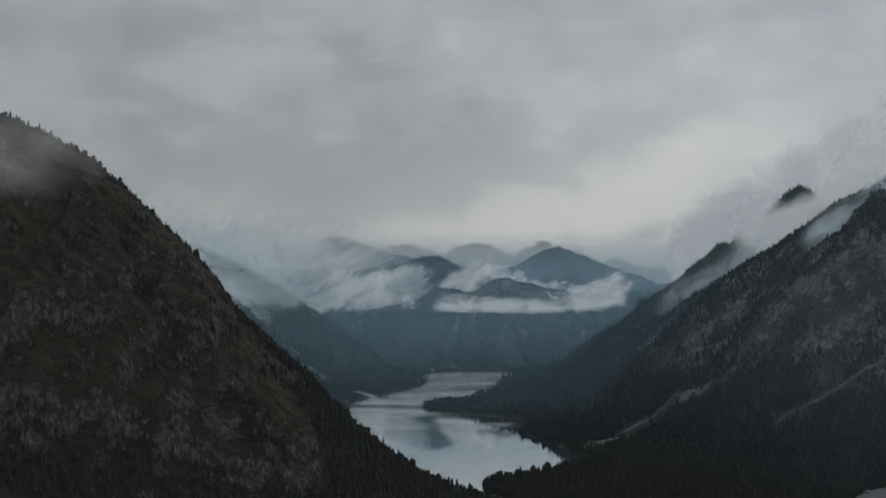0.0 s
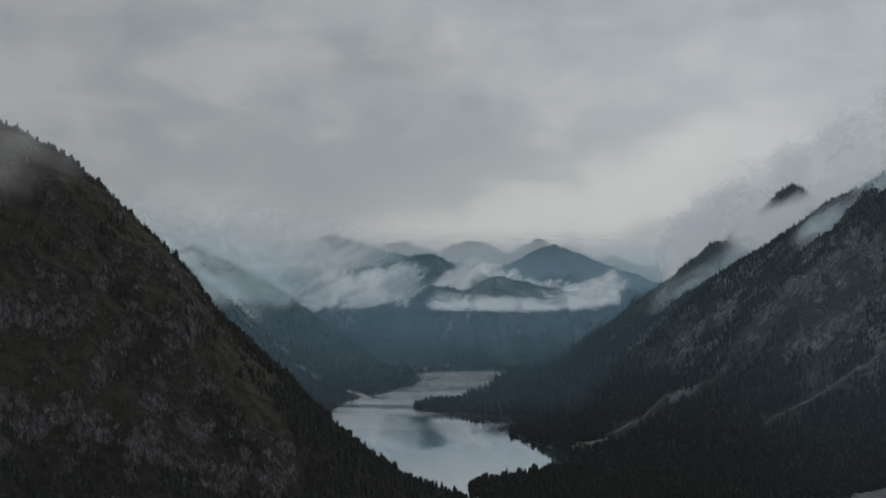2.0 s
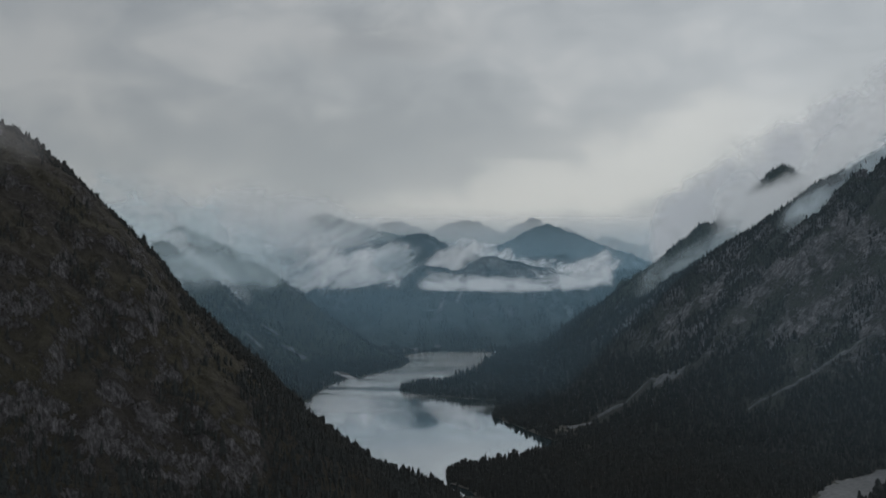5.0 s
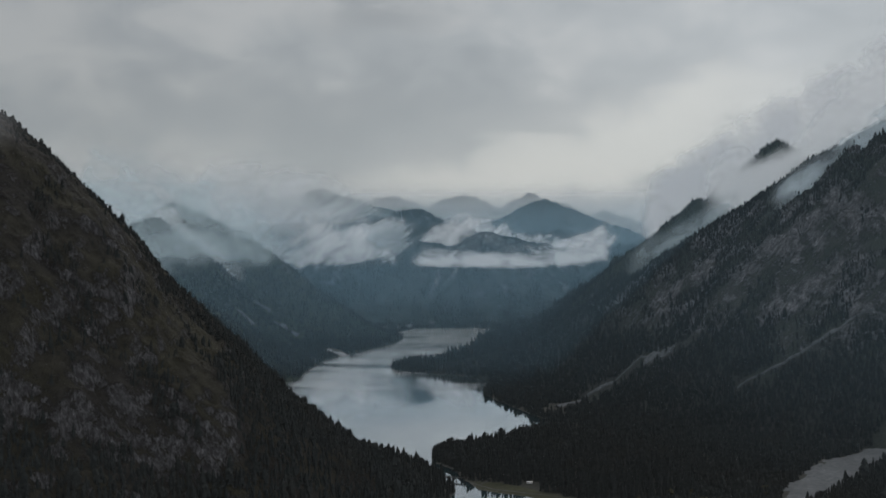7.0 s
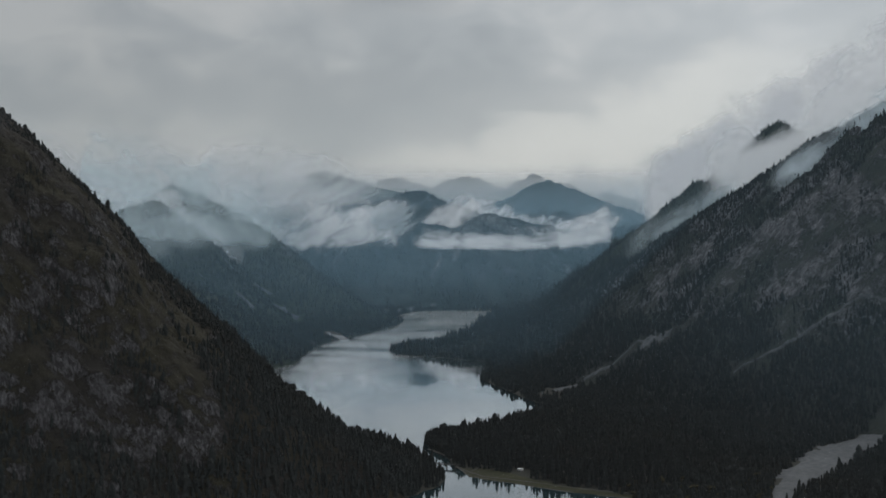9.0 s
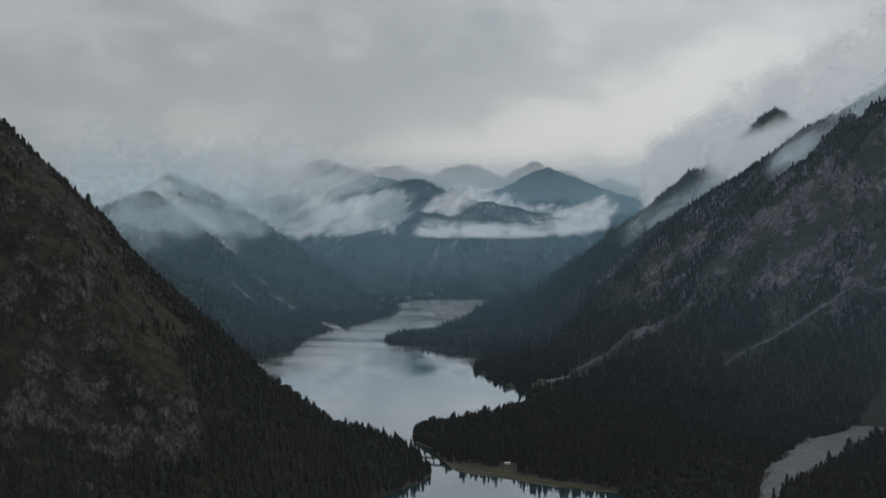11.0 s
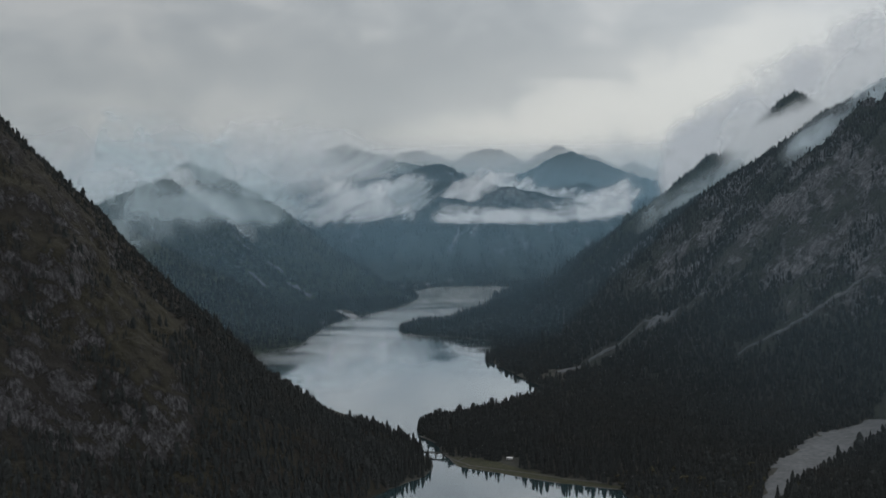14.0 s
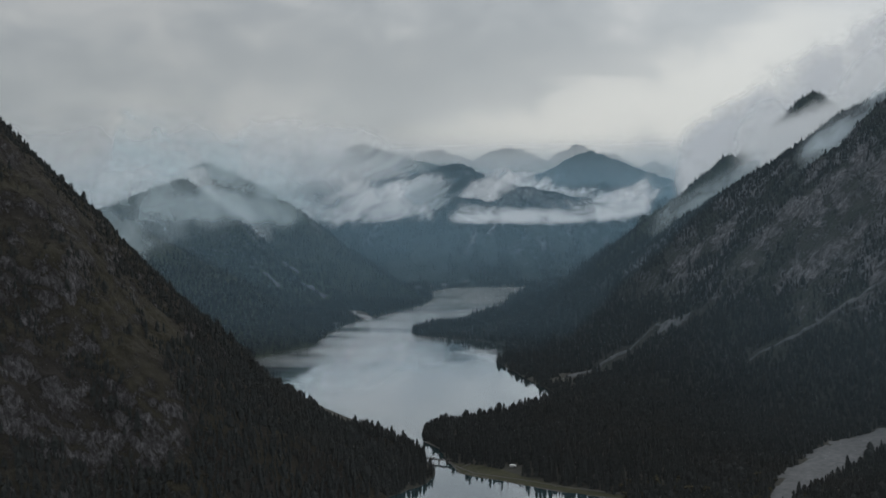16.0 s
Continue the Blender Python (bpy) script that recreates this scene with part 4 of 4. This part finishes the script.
for k, (line, w0, w1, text) in enumerate((
        ([(-156, 2630), (-178, 2662), (-205, 2720)], 34, 10, "pale gravel fan at the lakeshore"),
        ([(-302, 2863), (-342, 2886), (-368, 2889)], 16, 6, "pale rock scar in the hazy forest"),
        ([(-379, 2922), (-406, 2937), (-424, 2945)], 8, 5, "thin light streak in the hazy forest"),
        ([(-397, 2774), (-419, 2782), (-438, 2786)], 12, 5, "pale rock scar on the wooded shoulder"),
        ([(-463, 2922), (-488, 2922), (-514, 2936)], 9, 6, "light gully between the two spurs"))):
    strip("scree_chute", line, w0, w1, left_far_land, SCREE if k else FAN, text, "scree", 3.0 if k else 2.6, 415 + k, 0.8)


def wall_land(x, y):
    return surface(x, y, massif, knoll)


for k, (a, b, w) in enumerate((((30, 3505), (48, 3612), 15), ((86, 3570), (111, 3758), 14), ((-283, 3620), (-270, 3745), 11), ((14, 3463), (26, 3500), 8), ((330, 3700), (345, 3740), 10), ((190, 3560), (205, 3640), 8))):
    strip("scree_chute", [a, ((a[0] + b[0]) / 2 + 6, (a[1] + b[1]) / 2), b], w, w * 0.6, wall_land, SCREE, "far pale gully in the mountain wall", "scree", 4.0, 420 + k, 0.8)

strip("gravel_path", [(112, 1372), (124, 1388), (128, 1402), (124, 1415)], 3.0, 2.4, ground_height, PATH_DIRT, "pale gravel path bending from the bank into the wood", "path", 0.9, 431, 0.2)
strip("gravel_path", [(461, 1324), (441, 1301), (413, 1279), (388, 1263), (353, 1247), (318, 1252)], 7, 3, ground_height, GRAVEL, "pale gravel track leading from the stream bed to the lake", "path", 0.9, 436, 0.5)
strip("gravel_path", [(100, 1398), (112, 1372), (128, 1352), (190, 1320), (236, 1292), (300, 1268)], 2.6, 3.0, ground_height, PATH_DIRT, "pale gravel footpath following the waterline", "path", 0.9, 432, 0.2)
strip("shingle", [(96, 1404), (113, 1355), (149, 1331), (187, 1306), (234, 1278), (284, 1258)], 6, 6, lambda x, y: np.maximum(ground_height(x, y), -0.5), SHINGLE, "narrow brown shingle shore at the water's edge", "shore", 0.5, 433, 0.3)
strip("shingle", [(60, 1500), (82, 1466), (96, 1425)], 4.5, 4, lambda x, y: np.maximum(ground_height(x, y), -0.5), SHINGLE, "bare brown bank beside the channel", "shore", 0.8, 434, 0.3)


# ---- built things ----
def footbridge():
    a, b = Vector((*BRIDGE_A, 4.2)), Vector((*BRIDGE_B, 4.2))
    way, mid = (b - a).normalized(), (a + b) / 2
    turn = Matrix.Translation(mid) @ Matrix.Rotation(math.atan2(way.y, way.x), 4, "Z")
    span = (b - a).length
    thing = new("footbridge")
    tagged(thing, "dark timber footbridge on posts across the narrow channel", "bridge")
    planks = int(span / 1.0)
    for k in range(planks):
        part("plank", add_box(bmesh.new(), (0.94, 2.6, 0.16), turn @ pose(-span / 2 + 0.5 + k * span / planks, 0, 0), 0.02), TIMBER, thing)
    for s in (-1, 1):
        part("beam", add_box(bmesh.new(), (span, 0.5, 0.8), turn @ pose(0, 1.0 * s, -0.42), 0.03), TIMBER, thing)
        part("handrail", add_box(bmesh.new(), (span, 0.22, 0.22), turn @ pose(0, 1.25 * s, 1.25), 0.03), TIMBER, thing)
        part("rail", add_box(bmesh.new(), (span, 0.12, 0.14), turn @ pose(0, 1.25 * s, 0.7), 0.02), TIMBER, thing)
        for k in range(9):
            part("baluster", add_box(bmesh.new(), (0.18, 0.18, 1.3), turn @ pose(-span / 2 + 0.5 + k * (span - 1) / 8, 1.25 * s, 0.6), 0.02), TIMBER, thing)
        for k in (-1, 0, 1):
            part("pile", add_box(bmesh.new(), (0.75, 0.75, 7.5), turn @ pose(k * span * 0.30, 0.95 * s, -4.1), 0.05), TIMBER, thing)
    for k in (-1, 0, 1):
        part("crossbeam", add_box(bmesh.new(), (0.4, 2.8, 0.45), turn @ pose(k * span * 0.30, 0, -0.9), 0.03), TIMBER, thing)


footbridge()


def kiosk():
    z = float(ground_height(np.array([HUT[0]]), np.array([HUT[1]]))[0])
    at = pose(HUT[0], HUT[1], z + 0.3, 0, 0, -14) @ Matrix.Scale(0.8, 4)
    thing = new("kiosk")
    tagged(thing, "small white kiosk with dark windows beside the wood", "hut")
    part("wall", add_box(bmesh.new(), (8.0, 3.2, 3.0), at @ pose(0, 0, 1.3), 0.08), WHITE_PAINT, thing)
    part("roof", add_box(bmesh.new(), (8.8, 4.0, 0.28), at @ pose(0, 0, 2.95, 2), 0.06), WHITE_PAINT, thing, "flat white roof")
    for k in (-2.2, 0.2):
        w = part("window", add_box(bmesh.new(), (2.1, 0.10, 1.0), at @ pose(k, -1.63, 1.55), 0.02), GLASS_DARK, thing, "dark window")
        part("frame", add_box(bmesh.new(), (2.3, 0.16, 0.10), at @ pose(k, -1.66, 1.02), 0.02), TIMBER, w)
    part("door", add_box(bmesh.new(), (1.0, 0.12, 2.0), at @ pose(2.9, -1.64, 1.0), 0.02), TIMBER, thing, "brown door")
    part("plinth", add_box(bmesh.new(), (8.1, 3.3, 0.8), at @ pose(0, 0, -0.3), 0.04), TIMBER, thing, "dark timber plinth")


kiosk()


def jetty():
    at = pose(76, 1624, 1.4, 0, 0, 48)
    thing = new("jetty")
    tagged(thing, "dark wooden jetty on posts at the tip of the wooded bank", "jetty")
    for k in range(18):
        part("plank", add_box(bmesh.new(), (1.5, 2.6, 0.18), at @ pose(-14 + 1.62 * k, 0, 0), 0.02), TIMBER, thing)
    for s in (-1, 1):
        part("beam", add_box(bmesh.new(), (29, 0.3, 0.4), at @ pose(0, s, -0.3), 0.03), TIMBER, thing)
        for k in range(6):
            part("post", add_box(bmesh.new(), (0.35, 0.35, 5.0), at @ pose(-13 + 5.2 * k, 1.2 * s, -1.6), 0.04), TIMBER, thing)


jetty()


def house(x, y, turn, wide, deep, tall, group):
    z = float(ground_height(np.array([x]), np.array([y]))[0])
    at = pose(x, y, z, 0, 0, turn)
    thing = new("house")
    tagged(thing, "pale rendered house with a dark gabled roof on the far shore", "house", group)
    part("wall", add_box(bmesh.new(), (wide, deep, tall), at @ pose(0, 0, tall / 2 - 0.5), 0.05), PALE_WALL, thing)
    bm = bmesh.new()
    w, d = wide / 2 + 0.8, deep / 2 + 0.8
    ring = [bm.verts.new(at @ Vector(p)) for p in ((-w, -d, tall - 0.7), (w, -d, tall - 0.7), (w, d, tall - 0.7), (-w, d, tall - 0.7), (-w, 0, tall + 0.38 * deep), (w, 0, tall + 0.38 * deep))]
    for f in ((0, 1, 5, 4), (2, 3, 4, 5), (0, 4, 3), (1, 2, 5), (3, 2, 1, 0)):
        bm.faces.new([ring[i] for i in f])
    part("roof", bm, DARK_ROOF, thing, "dark gabled roof")
    for k in (-1, 0, 1):
        for lvl in range(2):
            part("window", add_box(bmesh.new(), (1.4, 0.14, 1.5), at @ pose(k * wide * 0.3, -deep / 2 - 0.05, 1.6 + 2.8 * lvl)), GLASS_DARK, thing)


for hx, hy, turn, w, d, t in ((-62, 3225, 12, 14, 10, 7), (-35, 3262, -8, 18, 11, 8), (-8, 3310, 5, 13, 10, 7), (28, 3318, 0, 20, 12, 8), (62, 3325, -12, 12, 10, 7), (-100, 3190, 30, 12, 9, 6.5)):
    house(hx, hy, turn, w, d, t, "houses on the far shore")
house(-220, 2502, 20, 10, 8, 6, "houses on the far shore")


# ---- haze and cloud ----
def vapour_sheet(line, lean, bulge, seed, rows=14, cols=60):
    """A curved sheet of cloud: line holds (x, y, foot, height); it leans back as it rises and swells out in billows."""
    u, v = np.linspace(0, 1, cols + 1), np.linspace(0, 1, rows + 1)
    base = np.array([along(line, k) for k in u])
    px = np.repeat(base[None, :, 0], rows + 1, 0)
    tall = base[None, :, 3] * v[:, None]
    pz = base[None, :, 2] + tall
    py = base[None, :, 1] + lean * tall
    swell = bulge * fbm(px / (3.5 * bulge + 1), pz / (2.5 * bulge + 1), seed, 3, seed) if bulge else 0
    verts = np.stack([px, py + swell, pz + 0.3 * swell], -1).reshape(-1, 3)
    uu, vv = np.meshgrid(u, v)
    i = np.arange(px.size).reshape(px.shape)
    faces = np.stack([i[:-1, :-1], i[:-1, 1:], i[1:, 1:], i[1:, :-1]], -1).reshape(-1, 4)
    return verts, faces, np.stack([uu, vv], -1).reshape(-1, 2)


def cloud(name, line, mat, label, lean=0.8, bulge=12.0, layers=2, gap=25.0, seed=0, category="cloud"):
    vs, fs, uvs, base = [], [], [], 0
    for k in range(layers):
        moved = [(x + 9 * k, y + gap * k, z + 4 * k, h) for x, y, z, h in line]
        v, f, uv = vapour_sheet(moved, lean, bulge, seed + 7 * k)
        vs.append(v), fs.append(f + base), uvs.append(uv)
        base += len(v)
    ob = new(name, fast_mesh(name, np.concatenate(vs), np.concatenate(fs), mat, np.concatenate(uvs), True))
    return tagged(ob, label, category, kind="stuff")


DULL = (0.66, 0.665, 0.675)
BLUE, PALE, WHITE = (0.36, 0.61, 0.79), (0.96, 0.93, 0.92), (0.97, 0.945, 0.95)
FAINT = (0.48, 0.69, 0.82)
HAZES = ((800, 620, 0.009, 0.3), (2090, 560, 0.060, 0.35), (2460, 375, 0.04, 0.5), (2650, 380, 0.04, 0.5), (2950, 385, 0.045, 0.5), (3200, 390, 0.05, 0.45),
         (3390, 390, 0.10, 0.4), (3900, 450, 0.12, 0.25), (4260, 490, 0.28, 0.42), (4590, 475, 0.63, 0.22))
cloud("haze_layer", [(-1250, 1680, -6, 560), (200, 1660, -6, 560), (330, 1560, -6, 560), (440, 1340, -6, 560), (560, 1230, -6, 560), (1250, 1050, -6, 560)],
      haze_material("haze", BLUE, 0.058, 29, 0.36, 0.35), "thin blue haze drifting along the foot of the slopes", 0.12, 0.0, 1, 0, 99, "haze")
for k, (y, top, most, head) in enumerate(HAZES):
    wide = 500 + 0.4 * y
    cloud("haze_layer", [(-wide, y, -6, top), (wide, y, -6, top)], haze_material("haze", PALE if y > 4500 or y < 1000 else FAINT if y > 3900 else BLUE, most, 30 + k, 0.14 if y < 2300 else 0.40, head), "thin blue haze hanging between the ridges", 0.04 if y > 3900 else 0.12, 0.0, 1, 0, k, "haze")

BAND = vapour_material("cloud_band", WHITE, 0.98, 0.02, 0.52, 0.0190, (0.8, 0.8, 1.5), 1, (0.25, 0.08, 0.30, 0.85), 0.48, 9.0, -14, 0.62)
cloud("cloud_band", [(-104, 3560, 151, 83), (11, 3560, 155, 98), (117, 3560, 154, 90), (257, 3560, 150, 96), (378, 3560, 148, 115), (482, 3560, 149, 137), (610, 3560, 162, 137)], BAND, "white bank of low cloud lying across the mountain wall", 0.7, 6, 1, 34, 11)
BANK = vapour_material("cloud_bank", WHITE, 0.96, 0.20, 0.62, 0.0125, (0.75, 0.75, 1.35), 12, (0.45, 0.40, 0.22, 0.60), 0.34, 9.0, 28, 0.58)
cloud("cloud_bank", [(-600, 3660, 105, 320), (-447, 3660, 125, 300), (-301, 3660, 141, 235), (-155, 3660, 148, 165), (20, 3660, 152, 100)], BANK, "bright torn cloud drawn up between the spur and the wall", 0.5, 6, 1, 30, 25)
WISP = vapour_material("cloud_wisp", WHITE, 0.95, 0.18, 0.62, 0.0170, (0.65, 0.65, 1.3), 2, (0.25, 0.35, 0.30, 0.45), 0.30, 9.0, 30, 0.62)
cloud("cloud_wisp", [(-83, 4085, 132, 122), (-17, 4085, 163, 131), (52, 4085, 203, 146), (133, 4085, 230, 124), (233, 4085, 238, 89), (349, 4085, 236, 66)], WISP, "torn wisp of cloud climbing between hump and knoll", 0.5, 5, 1, 30, 21)
cloud("cloud_wisp", [(205, 4085, 229, 67), (412, 4085, 190, 83), (560, 4085, 173, 89), (693, 4085, 185, 89)], WISP, "thin streak of cloud trailing behind the dark knoll", 0.5, 4, 1, 30, 23)
cloud("cloud_wisp", [(-110, 3800, 140, 70), (-40, 3800, 150, 100), (20, 3800, 175, 130), (85, 3800, 205, 140), (150, 3800, 235, 110), (235, 3800, 258, 60)], WISP, "white wisp torn off the bank, rising past the dark hump", 0.5, 5, 1, 30, 37)
cloud("cloud_wisp", [(-330, 3780, 225, 60), (-220, 3780, 238, 75), (-120, 3780, 262, 75), (-20, 3780, 290, 60)], WISP, "small torn cloud on the shoulder of the dark hump", 0.5, 5, 1, 30, 39)
cloud("cloud_wisp", [(440, 3680, 160, 115), (547, 3680, 171, 122), (650, 3680, 238, 110)], WISP, "torn wisps of cloud rising at the end of the bank", 0.5, 5, 1, 30, 27)
THIN = vapour_material("cloud_wisp", (0.76, 0.81, 0.84), 0.70, 0.28, 0.72, 0.0130, (0.45, 0.45, 1.4), 14, (0.3, 0.3, 0.2, 0.4), 0.26, 9.0, 34, 0.62)
cloud("cloud_wisp", [(-420, 3720, 145, 170), (-197, 3720, 154, 201), (-86, 3720, 171, 180), (60, 3720, 187, 150)], THIN, "thin blue wisps drifting over the wooded wall", 0.5, 5, 1, 30, 29)
LEFT_MASS = vapour_material("cloud_mass", DULL, 1.0, -0.10, 0.62, 0.0050, (1, 1, 1.2), 3, (0.02, 0.40, 0.22, 0.85), 0.5, 2.5)
cloud("cloud_mass", [(-1700, 3520, 110, 560), (-800, 3520, 120, 500), (-160, 3500, 130, 380)], LEFT_MASS, "thick grey cloud filling the side valley", 0.8, 0, 1, 40, 31)
cloud("cloud_mass", [(-1500, 4300, 250, 330), (-700, 4300, 260, 320), (-200, 4290, 270, 250)], LEFT_MASS, "grey cloud swallowing the distant ridge", 0.8, 0, 1, 40, 33)
SOFT = vapour_material("cloud_bank", (0.84, 0.84, 0.845), 0.88, 0.04, 0.62, 0.0070, (0.8, 0.8, 1.2), 22, (0.1, 0.5, 0.25, 0.45), 0.42, 7.0, 15, 0.55)
cloud("cloud_bank", [(-900, 4100, 230, 360), (-560, 4100, 240, 330), (-380, 4100, 260, 270), (-200, 4100, 290, 190), (-40, 4100, 310, 110)], SOFT, "soft cloud closing over the distant ridge", 0.6, 0, 1, 40, 35)
VEIL = vapour_material("cloud_veil", (0.66, 0.76, 0.80), 0.66, 0.12, 0.68, 0.0110, (0.8, 0.8, 1.0), 4, (0.05, 0.35, 0.35, 0.55), 0.34, 6.0, -30, 0.54)
cloud("cloud_veil", [(-900, 2200, 125, 255), (-560, 2200, 140, 230), (-350, 2200, 205, 130)], VEIL, "thin blue cloud hanging on the dark wooded shoulder", 0.3, 6, 1, 45, 41)
cloud("cloud_veil", [(-760, 2760, 175, 200), (-480, 2760, 190, 160), (-230, 2760, 186, 80)], VEIL, "thin torn cloud drifting over the wooded spurs", 0.3, 6, 1, 30, 47)
GULLY = vapour_material("cloud_veil", (0.80, 0.83, 0.85), 0.60, 0.26, 0.68, 0.010, (1, 1, 1.2), 9, (0.05, 0.30, 0.30, 0.5), 0.34)
cloud("cloud_veil", [(-1000, 3080, 215, 190), (-700, 3050, 215, 170), (-560, 2990, 168, 120), (-400, 2910, 85, 60)], GULLY, "cloud lying in the gully between the two spurs", 0.6, 12, 2, 30, 43)
cloud("cloud_veil", [(-1000, 3180, 260, 330), (-600, 3170, 240, 240), (-250, 3170, 150, 120)], VEIL, "thin cloud trailing from the hazy ridge", 0.6, 16, 1, 30, 45)
SHADED = (0.86, 0.86, 0.885)
LIT = (0.93, 0.93, 0.94)
RIGHT_MASS = vapour_material("cloud_mass", SHADED, 1.0, -0.02, 0.56, 0.0130, (1, 1, 1.1), 5, (0.07, 0.02, 0.08, 0.45), 0.54, 4.5, 0, 0.50)
cloud("cloud_mass", [(515, 2620, 215, 175), (552, 2620, 245, 205), (657, 2620, 275, 240), (718, 2620, 310, 265), (803, 2620, 320, 290), (900, 2620, 340, 330), (1300, 2620, 430, 470)], RIGHT_MASS, "billowing grey cloud piled up behind the ridge", 0.7, 0, 1, 30, 51)
RIGHT_FOG = vapour_material("cloud_fog", (0.66, 0.76, 0.81), 0.66, 0.10, 0.66, 0.0170, (0.7, 0.7, 1.2), 6, (0.35, 0.15, 0.30, 0.50), 0.30, 8.0, 35, 0.58)
cloud("cloud_fog", [(400, 2240, 150, 90), (449, 2240, 180, 94), (512, 2240, 212, 98), (574, 2240, 246, 106), (660, 2240, 292, 115)], RIGHT_FOG, "blue fog clinging to the face of the wooded ridge", 0.1, 3, 1, 25, 61)
DENSE_FOG = vapour_material("cloud_fog", LIT, 1.0, -0.06, 0.50, 0.0140, (0.8, 0.8, 1.2), 16, (0.22, 0.02, 0.16, 0.60), 0.62, 4.5, 32, 0.50)
cloud("cloud_fog", [(560, 2255, 262, 100), (596, 2255, 280, 175), (639, 2255, 300, 195), (681, 2255, 322, 180), (734, 2255, 352, 130), (790, 2255, 386, 125), (840, 2255, 398, 190), (912, 2255, 420, 270), (1010, 2255, 440, 330)], DENSE_FOG, "thick cloud spilling over between the two ridges", 0.6, 3, 1, 10, 63)
SPUR_FOG = vapour_material("cloud_fog", (0.70, 0.80, 0.86), 0.82, 0.08, 0.66, 0.020, (0.7, 0.7, 1.1), 7, (0.25, 0.05, 0.35, 0.55), 0.32, 8.0, 35, 0.58)
cloud("cloud_fog", [(610, 1968, 290, 66), (645, 1968, 312, 72), (690, 1968, 338, 84), (735, 1968, 362, 94), (798, 1968, 405, 94), (960, 1968, 520, 120)], SPUR_FOG, "faint fog caught behind a rocky spur", 0.4, 8, 1, 20, 71)
CAP = vapour_material("cloud_wisp", WHITE, 0.38, 0.20, 0.80, 0.010, (1, 1, 1.3), 8, (0.1, 0.5, 0.5, 0.45), 0.30, 4.0)
cloud("cloud_wisp", [(-620, 1030, 352, 150), (-440, 1030, 352, 135), (-290, 1050, 335, 100)], CAP, "thin cloud brushing the top of the near crags", 0.6, 8, 2, 20, 81)
